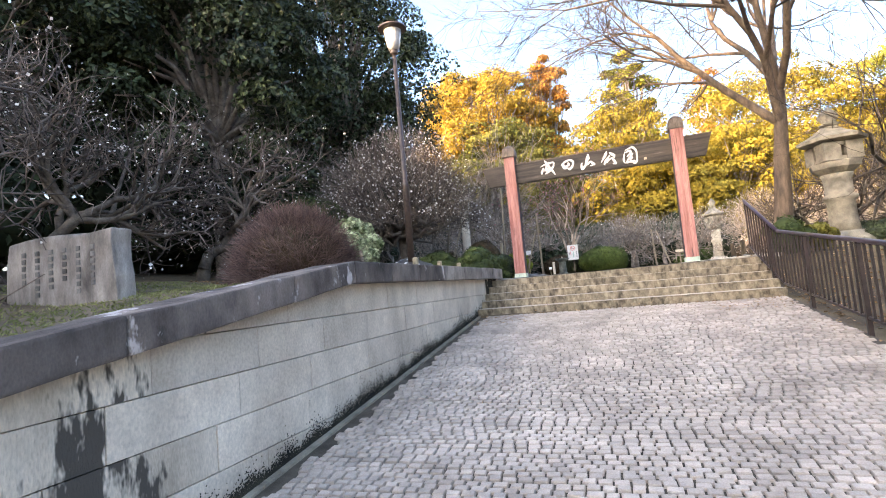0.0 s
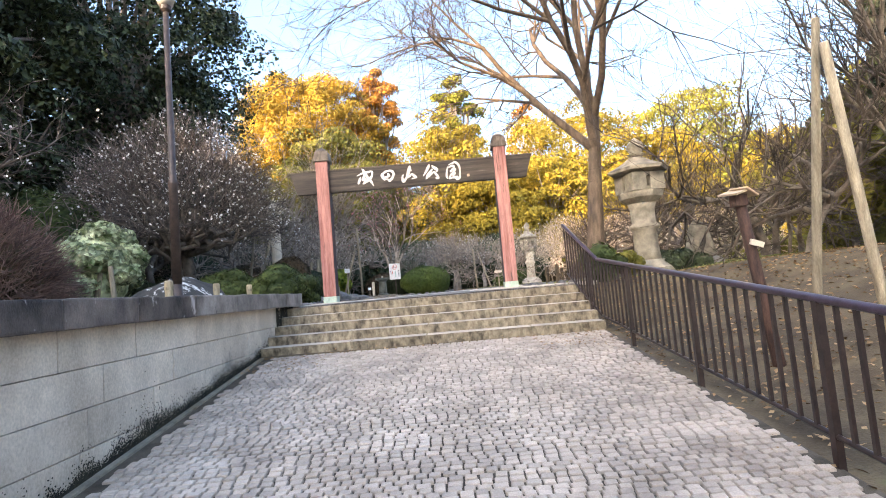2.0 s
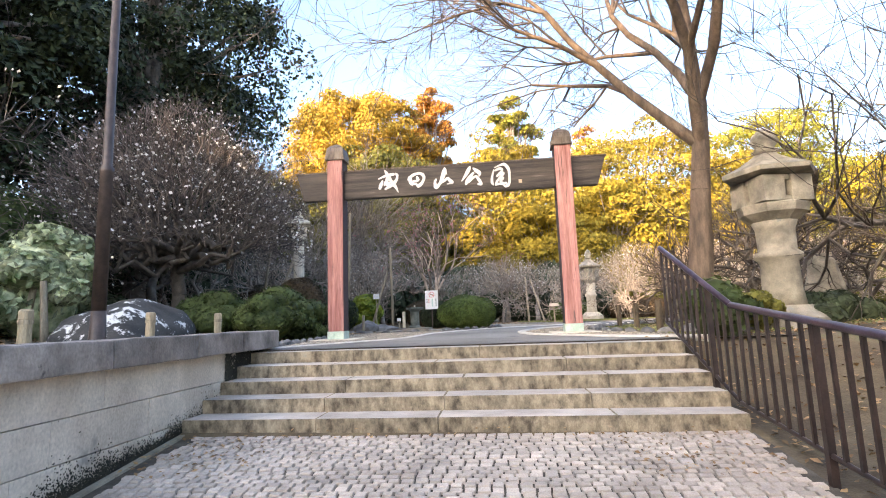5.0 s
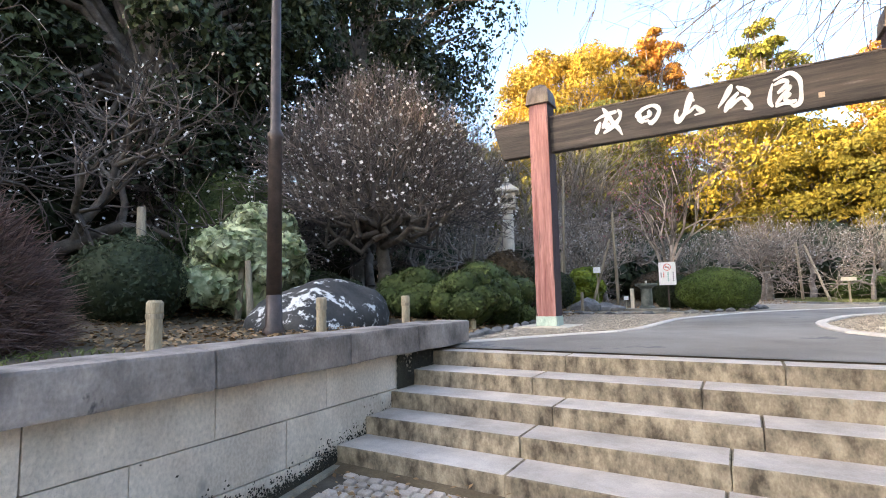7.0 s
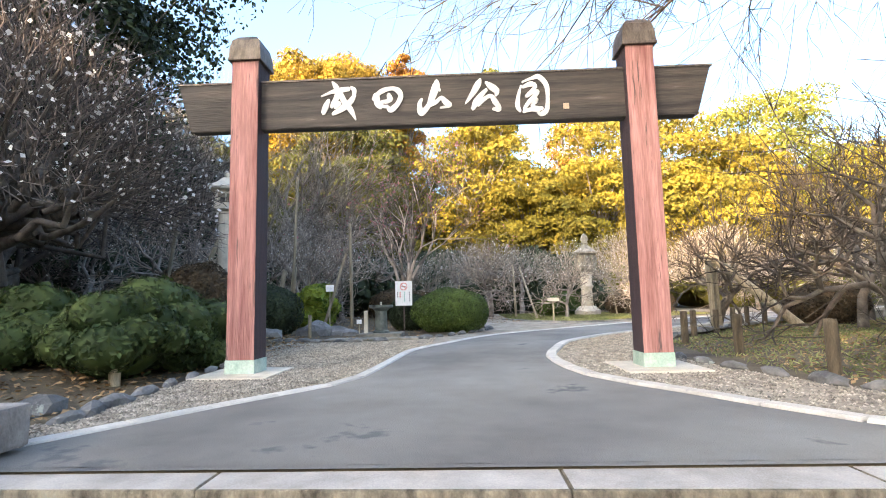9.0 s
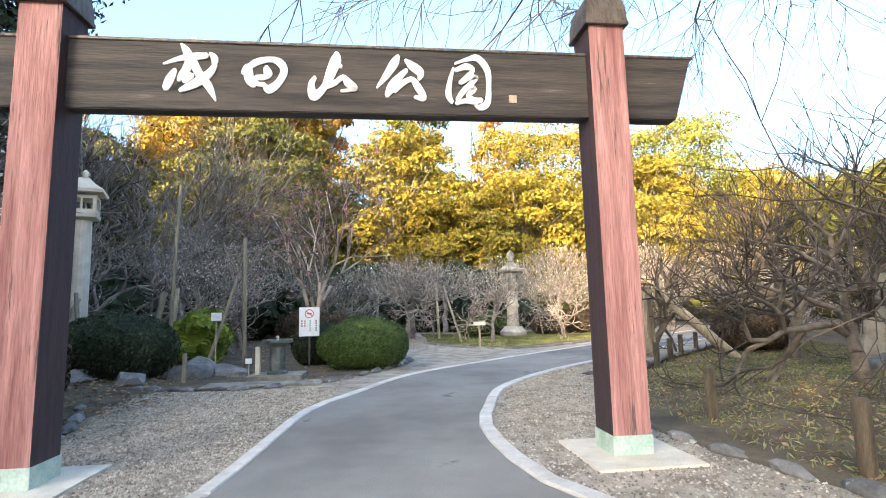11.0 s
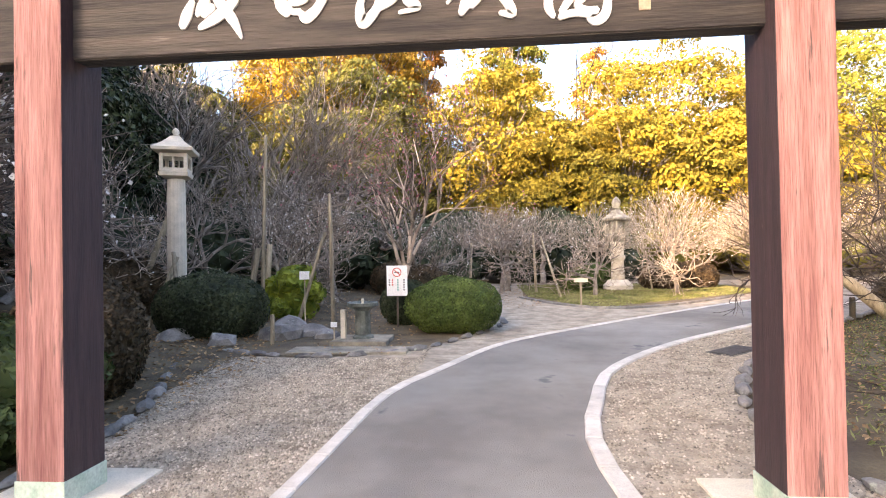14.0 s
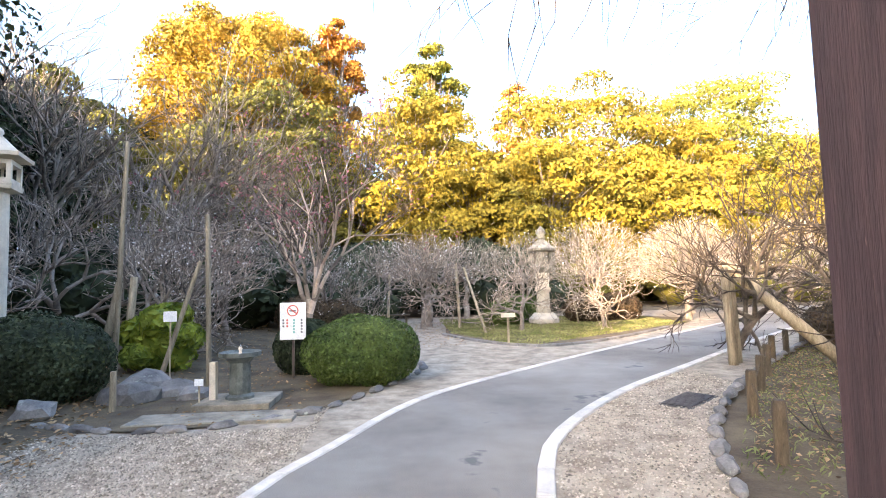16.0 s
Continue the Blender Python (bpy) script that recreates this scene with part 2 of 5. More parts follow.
def fast_mesh(name, verts, quads, material, smooth=False):
    """A mesh from numpy arrays: n x 3 corners and m x k corner numbers."""
    me = bpy.data.meshes.new(name)
    k = quads.shape[1]
    me.vertices.add(len(verts))
    me.vertices.foreach_set("co", np.asarray(verts, dtype=np.float32).ravel())
    me.loops.add(quads.size)
    me.loops.foreach_set("vertex_index", np.asarray(quads, dtype=np.int32).ravel())
    me.polygons.add(len(quads))
    me.polygons.foreach_set("loop_start", np.arange(0, quads.size, k, dtype=np.int32))
    me.polygons.foreach_set("use_smooth", np.full(len(quads), smooth))
    me.materials.append(material)
    me.update(calc_edges=True)
    me.validate()
    return me


def child(name, me, parent, label="", m=None, kind=""):
    ob = new(name, me)
    ob.parent = parent
    if m is not None:
        ob.matrix_basis = m
    return tagged(ob, label, kind=kind)


def part(name, bm, material, parent, label="", smooth=False):
    me = bpy.data.meshes.new(name)
    bmesh.ops.recalc_face_normals(bm, faces=bm.faces)
    bm.to_mesh(me)
    bm.free()
    me.materials.append(material)
    if smooth:
        me.shade_smooth()
    return child(name, me, parent, label)


def box(x0, x1, y0, y1, z0, z1, bevel=0.0, bm=None):
    bm = bm or bmesh.new()
    r = bmesh.ops.create_cube(bm, size=1.0, matrix=Matrix.LocRotScale(((x0 + x1) / 2, (y0 + y1) / 2, (z0 + z1) / 2), None, (x1 - x0, y1 - y0, z1 - z0)))
    if bevel:
        es = list({e for v in r["verts"] for e in v.link_edges})
        bmesh.ops.bevel(bm, geom=es, offset=bevel, segments=2, affect="EDGES", profile=0.6)
    return bm


def lathe(profile, n=16, bm=None, flat=0, spin=0.0):
    """A turned shape from (radius, z) pairs; n sides."""
    bm = bm or bmesh.new()
    rings = []
    for r, z in profile:
        rings.append([bm.verts.new((r * math.cos(spin + 2 * math.pi * i / n), r * math.sin(spin + 2 * math.pi * i / n), z)) for i in range(n)])
    for a, b in zip(rings, rings[1:]):
        for i in range(n):
            bm.faces.new((a[i], a[(i + 1) % n], b[(i + 1) % n], b[i]))
    bm.faces.new(rings[0][::-1])
    bm.faces.new(rings[-1])
    return bm


def tube_arrays(segs, sides):
    """Tapered tubes for segments of rows x0 y0 z0 x1 y1 z1 r0 r1."""
    s = np.asarray(segs, dtype=np.float64)
    p, q, r0, r1 = s[:, :3], s[:, 3:6], s[:, 6], s[:, 7]
    d = q - p
    d /= np.linalg.norm(d, axis=1)[:, None] + 1e-9
    ref = np.where(np.abs(d[:, 2:3]) > 0.9, np.array([[1.0, 0, 0]]), np.array([[0, 0, 1.0]]))
    u = np.cross(d, ref)
    u /= np.linalg.norm(u, axis=1)[:, None] + 1e-9
    v = np.cross(d, u)
    rings = []
    for k in range(sides):
        a = 2 * math.pi * k / sides
        o = u * math.cos(a) + v * math.sin(a)
        rings.append((p - d * 0.0 + o * r0[:, None], q + o * r1[:, None]))
    verts = np.stack([r[0] for r in rings] + [r[1] for r in rings], axis=1).reshape(-1, 3)
    base = np.arange(len(s))[:, None] * 2 * sides
    faces = np.concatenate([base + np.array([[k, (k + 1) % sides, sides + (k + 1) % sides, sides + k]]) for k in range(sides)])
    return verts, faces


def tubes(name, segs, sides, material, smooth=True):
    v, f = tube_arrays(segs, sides)
    return fast_mesh(name, v, f, material, smooth)


def bar(p, q, r0, r1, material, parent, name="pole", sides=8, label=""):
    """One straight round bar with closed ends."""
    p, q = Vector(p), Vector(q)
    bm = lathe([(r0 * 0.9, 0), (r0, 0.01), (r1, (q - p).length - 0.01), (r1 * 0.9, (q - p).length)], sides)
    bmesh.ops.transform(bm, matrix=Matrix.Translation(p) @ (q - p).to_track_quat("Z", "Y").to_matrix().to_4x4(), verts=bm.verts)
    return part(name, bm, material, parent, label, smooth=sides > 6)


def unit(rng, n):
    d = rng.normal(size=(n, 3))
    return d / np.linalg.norm(d, axis=1)[:, None]


def leaf_mesh(name, centres, size, material, rng, normals=None, tilt=0.6, aspect=0.6):
    """Small folded leaves (four-cornered, two triangles) at the centres."""
    n = len(centres)
    nor = unit(rng, n) if normals is None else normals + unit(rng, n) * tilt
    nor /= np.linalg.norm(nor, axis=1)[:, None] + 1e-9
    t = np.cross(nor, unit(rng, n))
    t /= np.linalg.norm(t, axis=1)[:, None] + 1e-9
    b = np.cross(nor, t)
    s = (size * rng.uniform(0.6, 1.4, n))[:, None]
    verts = np.stack([centres - t * s, centres + b * s * aspect + nor * s * 0.15, centres + t * s, centres - b * s * aspect + nor * s * 0.15], axis=1).reshape(-1, 3)
    return fast_mesh(name, verts, np.arange(4 * n).reshape(-1, 4), material)


def clump_points(clumps, per, rng, shell=0.35):
    """Points near the skins of ellipsoid clumps (x y z rx ry rz), with outward normals; most on the upper side."""
    pts, nor = [], []
    for x, y, z, rx, ry, rz in clumps:
        d = unit(rng, per)
        d[:, 2] = np.where(d[:, 2] < -0.35, -d[:, 2], d[:, 2])
        k = (1 - shell * rng.uniform(0, 1, per) ** 1.5)[:, None]
        pts.append(np.array([x, y, z]) + d * k * np.array([rx, ry, rz]))
        nor.append(d)
    return np.concatenate(pts), np.concatenate(nor)


def grow(out, tips, rng, p, d, r, length, level, spec):
    """One limb and, along it, its branches. spec rows by level: children, length ratio, spread, lift, wander, first branch."""
    kids, ratio, spread, lift, wander, start = spec[level]
    n = 5 if level < 2 else 3
    nodes = [(p, d, r)]
    for i in range(n):
        d = d + rng.normal(size=3) * wander + np.array([0, 0, lift])
        d = d / np.linalg.norm(d)
        q = p + d * length / n
        r2 = max(0.0045, r * (0.88 if level < 2 else 0.78))
        out[min(level, len(out) - 1)].append((*p, *q, r, r2))
        p, r = q, r2
        nodes.append((p, d, r))
    if level + 1 >= len(spec):
        tips.append(p)
        return
    for c in range(kids):
        f = (c + 1 + rng.uniform(-0.4, 0.4)) / kids
        i = min(n, max(1, int(round(n * (start + (1 - start) * f)))))
        bp, bd, br = nodes[i]
        side = np.cross(bd, unit(rng, 1)[0])
        side /= np.linalg.norm(side) + 1e-9
        nd = bd * math.cos(spread) + side * math.sin(spread)
        grow(out, tips, rng, bp, nd / np.linalg.norm(nd), max(0.007, br * (0.74 if level < 2 else 0.72)), length * ratio * rng.uniform(0.75, 1.25), level + 1, spec)


def bare_tree(name, label, at, seed, spec, trunk, radius, bark, twig, lean=(0, 0, 1), blossom=0, blossom_mat=None, category="tree", group="", bl_size=0.025, thick=1.0):
    rng = np.random.default_rng(seed)
    out, tips = [[], [], [], []], []
    d = np.array(lean, dtype=float)
    grow(out, tips, rng, np.zeros(3), d / np.linalg.norm(d), radius, trunk, 0, spec)
    t = thing(name, label, category, at, group=group)
    child("trunk", tubes("trunk", out[0] + out[1], 8, bark), t)
    girth = np.array([1, 1, 1, 1, 1, 1, thick, thick])
    child("branchwork", tubes("branchwork", np.array(out[2]) * girth, 5, bark), t, kind="stuff")
    child("twig_mass", tubes("twig_mass", np.array(out[3]) * girth, 3, twig), t, kind="stuff")
    if blossom:
        tp = np.array(tips)
        c = tp[rng.integers(0, len(tp), blossom)] + rng.normal(size=(blossom, 3)) * 0.06
        child("blossom", leaf_mesh("blossom", c, bl_size, blossom_mat, rng, aspect=1.0), t)
    return t


def dome_tree(name, label, at, seed, r, z0, z1, trunk_r, bark, twig, n=6500, limbs=34, blossom=0, blossom_mat=None, group="", lean=0.0, tw=0.0065, bl_size=0.02):
    """A pruned tree: a short gnarled trunk, curving limbs, and a domed skin of fine upright twigs between heights z0 and z1."""
    rng = np.random.default_rng(seed)
    fork = np.array([lean, 0, z0 * 0.9])
    trunk, lim = [], []
    p = np.array([0.0, 0, -0.1])
    for k in range(5):
        q = fork * (k + 1) / 5 + rng.normal(size=3) * 0.05 * (k < 4)
        trunk.append((*p, *q, trunk_r * (1.15 - 0.09 * k), trunk_r * (1.06 - 0.09 * k)))
        p = q
    for i in range(limbs):
        a, g = i * 2.39996 + rng.uniform(-0.3, 0.3), (i + 0.5) / limbs
        e = np.array([math.cos(a) * math.sqrt(1 - g * g * 0.85), math.sin(a) * math.sqrt(1 - g * g * 0.85), g])
        end = np.array([lean, 0, z0]) + e * np.array([r, r, z1 - z0]) * rng.uniform(0.62, 0.85)
        p, rad = fork, trunk_r * rng.uniform(0.38, 0.6)
        for k in range(6):
            f = (k + 1) / 6
            q = fork + (end - fork) * f + np.array([0, 0, -0.12 * r * math.sin(math.pi * f) * (1 - g)]) + rng.normal(size=3) * 0.05 * r * (k < 5)
            lim.append((*p, *q, rad, rad * 0.8))
            p, rad = q, rad * 0.8
    d = unit(rng, n)
    d[:, 2] = np.abs(d[:, 2]) * 1.08 - 0.08
    lump = 1 + 0.08 * np.sin(5 * d[:, :1] + seed) * np.cos(4 * d[:, 1:2] + seed)
    p = np.array([[lean, 0, z0]]) + d * lump * np.array([[r, r, z1 - z0]]) * rng.uniform(0.35, 1.0, (n, 1)) ** 0.5
    out = d * 0.8 + unit(rng, n) * 0.75 + np.array([[0, 0, 0.35]])
    out /= np.linalg.norm(out, axis=1)[:, None]
    L = rng.uniform(0.10, 0.30, (n, 1)) * r * 0.42
    mid = p + out * L
    end = mid + (out + unit(rng, n) * 0.5) * L * 0.9
    w = np.full((n, 1), tw)
    t = thing(name, label, "tree", at, group=group)
    child("trunk", tubes("trunk", trunk, 10, bark), t)
    child("branchwork", tubes("branchwork", lim, 6, bark), t, kind="stuff")
    segs = np.concatenate([np.concatenate([p, mid, w, w * 0.7], axis=1), np.concatenate([mid, end, w * 0.7, w * 0.4], axis=1)])
    child("twig_mass", tubes("twig_mass", segs, 3, twig), t, kind="stuff")
    if blossom:
        c = end[rng.integers(0, n, blossom)]
        child("blossom", leaf_mesh("blossom", c, bl_size, blossom_mat, rng, aspect=1.0), t, kind="stuff")
    return t


def leafy_tree(name, label, at, seed, r, h, leaf, per=420, clumps=46, size=0.22, bark=None, trunk_h=None, group="", category="tree", squash=0.62, shell=0.3, cr=0.30, low=0.18):
    """A trunk with limbs that carry leaf clumps over a lumpy crown; r: crown radius, h: total height."""
    rng = np.random.default_rng(seed)
    trunk_h = trunk_h or h * 0.35
    cz, ch = (h + h * low) / 2, (h - h * low) / 2
    cl, segs = [], []
    top = np.array([0, 0, trunk_h])
    rt = 0.028 * h
    segs.append((0, 0, -0.3, 0, 0, trunk_h, rt, rt * 0.7))
    segs.append((0, 0, trunk_h, 0, 0, h * 0.8, rt * 0.7, rt * 0.15))
    for i in range(clumps):
        g = (i + 0.5) / clumps
        z = 1 - 2 * g
        a = i * 2.39996 + rng.uniform(-0.5, 0.5)
        e = math.sqrt(max(0, 1 - z * z))
        k = rng.uniform(0.62, 0.95)
        c = np.array([e * math.cos(a) * r * k, e * math.sin(a) * r * k, cz + z * ch * k])
        s = r * cr * rng.uniform(0.7, 1.35)
        cl.append((*c, s, s, s * squash))
        m = top + (c - top) * 0.5 + np.array([0, 0, 0.06 * h])
        segs.append((*top, *m, rt * 0.4, rt * 0.22))
        segs.append((*m, *c, rt * 0.22, rt * 0.05))
    t = thing(name, label, category, at, group=group)
    child("trunk", tubes("trunk", segs[:2], 10, bark or M_BARK), t)
    child("limbwork", tubes("limbwork", segs[2:], 5, bark or M_BARK), t, kind="stuff")
    p, nrm = clump_points(cl, per, rng, shell)
    child("crown", leaf_mesh("crown", p, size, leaf, rng, nrm, 0.8), t)
    return t


def shrub(name, label, at, seed, rx, ry, h, leaf, n=2600, size=0.035, lumps=0, category="shrub", group="", tilt=0.7):
    """A clipped or lumpy bush: a dark core of twigs within a skin of leaves, resting on the ground."""
    rng = np.random.default_rng(seed)
    if lumps:
        cl = []
        for i in range(lumps):
            a, k = i * 2.39996, math.sqrt((i + 0.5) / lumps)
            zz = h * (0.62 - 0.35 * k * k) * rng.uniform(0.8, 1.2)
            s = min(rx, ry) * 0.42 * rng.uniform(0.8, 1.2)
            cl.append((rx * 0.72 * k * math.cos(a), ry * 0.72 * k * math.sin(a), zz, s, s, min(zz, s * 0.75)))
        cl.append((0, 0, h * 0.35, rx * 0.7, ry * 0.7, h * 0.4))
    else:
        cl = [(0, 0, h * 0.46, rx, ry, h * 0.54)]
    d = unit(rng, n)
    pick = rng.integers(0, len(cl), n)
    ca = np.array(cl)[pick]
    k = (1 - 0.12 * rng.uniform(0, 1, n) ** 2)[:, None]
    p = ca[:, :3] + d * k * ca[:, 3:] * (1 + 0.05 * np.sin(7 * d[:, :1] + seed) * np.cos(6 * d[:, 1:2]))
    p[:, 2] = np.maximum(p[:, 2], 0.02)
    t = thing(name, label, category, at, group=group)
    verts, faces = [], []
    for x, y, z, a, b, c in cl:
        k0 = len(verts)
        for j in range(7):
            th = math.pi * j / 6
            for i in range(12):
                ph = 2 * math.pi * i / 12
                verts.append((x + 0.9 * a * math.sin(th) * math.cos(ph), y + 0.9 * b * math.sin(th) * math.sin(ph), max(0.0, z + 0.9 * c * math.cos(th))))
        for j in range(6):
            for i in range(12):
                faces.append((k0 + j * 12 + i, k0 + (j + 1) * 12 + i, k0 + (j + 1) * 12 + (i + 1) % 12, k0 + j * 12 + (i + 1) % 12))
    child("core", mesh_of("core", verts, faces, leaf, True), t, kind="stuff" if lumps else "")
    child("leaves", leaf_mesh("leaves", p, size, leaf, rng, d, tilt), t)
    return t


def catmull(pts, step=0.25):
    pts = [Vector((*p, 0)) if len(p) == 2 else Vector(p) for p in pts]
    ext = [pts[0] * 2 - pts[1], *pts, pts[-1] * 2 - pts[-2]]
    out = []
    for i in range(1, len(ext) - 2):
        a, b, c, d = ext[i - 1:i + 3]
        n = max(2, int((c - b).length / step))
        for k in range(n):
            t = k / n
            out.append(0.5 * ((2 * b) + (c - a) * t + (2 * a - 5 * b + 4 * c - d) * t * t + (3 * b - a - 3 * c + d) * t ** 3))
    out.append(pts[-1])
    return out


def resample(pts, n):
    ls = [0.0]
    for a, b in zip(pts, pts[1:]):
        ls.append(ls[-1] + (b - a).length)
    out, j = [], 0
    for i in range(n):
        s = ls[-1] * i / (n - 1)
        while j < len(pts) - 2 and ls[j + 1] < s:
            j += 1
        f = (s - ls[j]) / max(1e-9, ls[j + 1] - ls[j])
        out.append(pts[j].lerp(pts[j + 1], min(1, f)))
    return out


def sheet(name, left, right, z, material, rows=90, cols=6):
    """A thin sheet between two lines on the ground."""
    a, b = resample(left, rows), resample(right, rows)
    verts = [((p.lerp(q, j / cols)).x, (p.lerp(q, j / cols)).y, z) for p, q in zip(a, b) for j in range(cols + 1)]
    w = cols + 1
    faces = [(i * w + j, i * w + j + 1, (i + 1) * w + j + 1, (i + 1) * w + j) for i in range(rows - 1) for j in range(cols)]
    return new(name, mesh_of(name, verts, faces, material))

# ---- the ground ----
PLAZA = 1.70
STEP_Y, TREAD, RISER, STEP_Z = 9.95, 0.375, 0.15, 0.95


def ramp_z(y):
    return STEP_Z + 0.117 * (y - 10.0)


def smooth(t):
    t = min(1.0, max(0.0, t))
    return t * t * (3 - 2 * t)


def ground_z(x, y):
    if -3.0 < x < 2.95:
        if y < 9.9:
            return ramp_z(y) - 0.03
        if y < 11.7:
            return ramp_z(9.9) + (PLAZA - 0.25 - ramp_z(9.9)) * (y - 9.9) / 1.8
        return PLAZA
    bumps = 0.05 * noise.noise(Vector((x * 0.35, y * 0.35, 0)))
    if x <= -3.0:
        z = 1.86 + 0.143 * min(0.0, y - 4.57)
        if y > 12:
            near = smooth((x + 5.5) / 2.2)
            z = z + (PLAZA - 0.02 - z) * near * smooth((y - 12) / 0.6)
        z += 0.13 * max(0.0, min(14.0, -x - 6.5)) * smooth((34 - y) / 8)
        return z + bumps * smooth((-x - 3.3) / 2)
    t = smooth((x - 2.9) / 6.0)
    z0 = ramp_z(min(y, 10.0)) - 0.03 if y < 10 else ramp_z(10) + (PLAZA - ramp_z(10)) * smooth((y - 10.0) / 2.0)
    z = z0 + (max(z0, 1.95 - 0.25 * smooth((y - 16) / 5)) - z0) * t
    z -= 0.06 * smooth((x - 3.0) / 1.5) * smooth((y - 18.5) / 3)
    return z + bumps * smooth((x - 3.4) / 2) * (0.4 if y > 12 else 1)


def axis(lo, hi, near_lo, near_hi, step, extra=()):
    out = [near_lo + step * i for i in range(int((near_hi - near_lo) / step) + 1)]
    s, v = step, out[-1]
    while v < hi:
        s *= 1.35
        v += s
        out.append(v)
    s, v = step, out[0]
    while v > lo:
        s *= 1.35
        v -= s
        out.insert(0, v)
    return sorted(set(round(o, 3) for o in out) | set(extra))


XS = axis(-900, 900, -14, 14, 0.4, (-3.02, -2.98, 2.94, 2.96))
YS = axis(-900, 1200, -8, 40, 0.4, (9.89, 9.91, 11.69, 11.71))
gv = [(x, y, ground_z(x, y)) for y in YS for x in XS]
W = len(XS)
gf = [(j * W + i, j * W + i + 1, (j + 1) * W + i + 1, (j + 1) * W + i) for j in range(len(YS) - 1) for i in range(W - 1)]
ground = tagged(new("ground", mesh_of("ground", gv, gf, M_SOIL, True)), "brown soil with leaf litter and thin moss", "ground", kind="structure")

KERB_L = catmull([(-3.25, 11.75), (-2.87, 12.1), (-2.1, 13.35), (-1.38, 14.45), (-1.2, 15.85), (-1.02, 17.8), (-0.5, 19.1), (0.5, 21.2), (2.3, 23.15), (4.9, 25.6), (9.2, 29.4), (15, 34.5), (24, 42)])
KERB_R = catmull([(3.3, 11.75), (2.4, 12.45), (1.68, 13.67), (1.17, 14.64), (1.06, 16.3), (1.36, 17.6), (1.9, 19.1), (3.38, 21), (5.6, 23.05), (9.7, 26.7), (16.7, 32.6), (25.5, 40)])
BED_L = catmull([(-3.3, 11.9), (-3.05, 12.6), (-3.15, 13.7), (-3.3, 15.2), (-3.5, 17), (-4.5, 19.2), (-4.9, 20.5), (-2.8, 19.95), (-1.2, 20.45), (-0.2, 21.9), (0.6, 23.9), (0.2, 26), (-0.6, 30), (-1.0, 36)])
BED_R = catmull([(4.4, 11.75), (3.9, 12.3), (3.2, 13.7), (2.75, 15.5), (2.72, 17), (3.0, 17.8), (3.75, 19.2), (5.2, 21), (7.0, 22.8), (10.3, 25.8), (17.5, 31.8), (26.5, 39)])
tagged(sheet("road_asphalt", KERB_L, KERB_R, PLAZA + 0.018, M_ASPH), "grey worn asphalt garden path with faint stains", "path", kind="structure")
GRAVEL_A = catmull([(-3.3, 11.9), (-3.05, 12.6), (-3.15, 13.7), (-3.3, 15.2), (-3.5, 17), (-4.5, 19.2), (-5.4, 20.6)])
GRAVEL_B = catmull([(-5.4, 20.6), (-3.5, 21.5), (-0.8, 22.3), (0.0, 23.5), (0.5, 25), (0.2, 27), (-0.4, 30), (-0.9, 35), (-1.2, 40)])
KERB_A, KERB_B = [p for p in KERB_L if p.y < 20.6], [p for p in KERB_L if p.y >= 20.3]
tagged(sheet("gravel_west", GRAVEL_A, KERB_A, PLAZA + 0.010, M_GRAVEL), "beige gravel strip beside the asphalt path", "gravel", kind="structure")
tagged(sheet("gravel_north", GRAVEL_B, KERB_B, PLAZA + 0.006, M_GRAVEL), "beige gravel spreading into the plum grove", "gravel", kind="structure")
tagged(sheet("planting_bed", catmull([(-5.3, 20.6), (-4.3, 20.35), (-2.8, 19.98), (-1.2, 20.45), (-0.3, 21.9)]), catmull([(-5.6, 23.5), (-3, 23.6), (-0.2, 23.2)]), PLAZA + 0.035, M_SOIL), "leaf-strewn soil bed behind low stones", "bed", kind="structure")
tagged(sheet("gravel_east", KERB_R, BED_R, PLAZA + 0.010, M_GRAVEL), "beige gravel strip beside the asphalt path", "gravel", kind="structure")
tagged(sheet("landing", [Vector((-3.2, 11.7, 0)), Vector((-3.3, 11.8, 0))], [Vector((4.3, 11.7, 0)), Vector((4.4, 11.8, 0))], PLAZA + 0.014, M_ASPH, 3, 4), "asphalt edge behind the top step", "path", kind="structure")


def kerb_line(name, line, label, width, height, length, material, piece):
    """Kerb stones laid end to end along a line."""
    t = thing(name, label, "kerb", kind="structure")
    total = sum((b - a).length for a, b in zip(line, line[1:]))
    n = int(total / length)
    pts = resample(line, n + 1)
    for a, b in zip(pts, pts[1:]):
        if a.y > 40:
            break
        d = (b - a)
        L = d.length / 2 - 0.004
        me = mesh_of(piece, [(sx * L, sy * width / 2, z) for z in (-0.1, height - 0.012) for sx, sy in ((-1, -1), (1, -1), (1, 1), (-1, 1))] + [(sx * (L - 0.008), sy * (width / 2 - 0.01), height) for sx, sy in ((-1, -1), (1, -1), (1, 1), (-1, 1))],
                     [(k, (k + 1) % 4, 4 + (k + 1) % 4, 4 + k) for k in range(4)] + [(4 + k, 4 + (k + 1) % 4, 8 + (k + 1) % 4, 8 + k) for k in range(4)] + [(8, 9, 10, 11)], material)
        child(piece, me, t, m=pose(*(a.lerp(b, 0.5)).xy, PLAZA, 0, 0, math.degrees(math.atan2(d.y, d.x))))
    return t


kerb_line("kerb_west", KERB_L, "pale flush concrete kerb along the path", 0.13, 0.035, 0.6, M_KERB, "kerb_stone")
kerb_line("kerb_east", KERB_R, "pale flush concrete kerb along the path", 0.15, 0.045, 0.6, M_KERB, "kerb_stone")


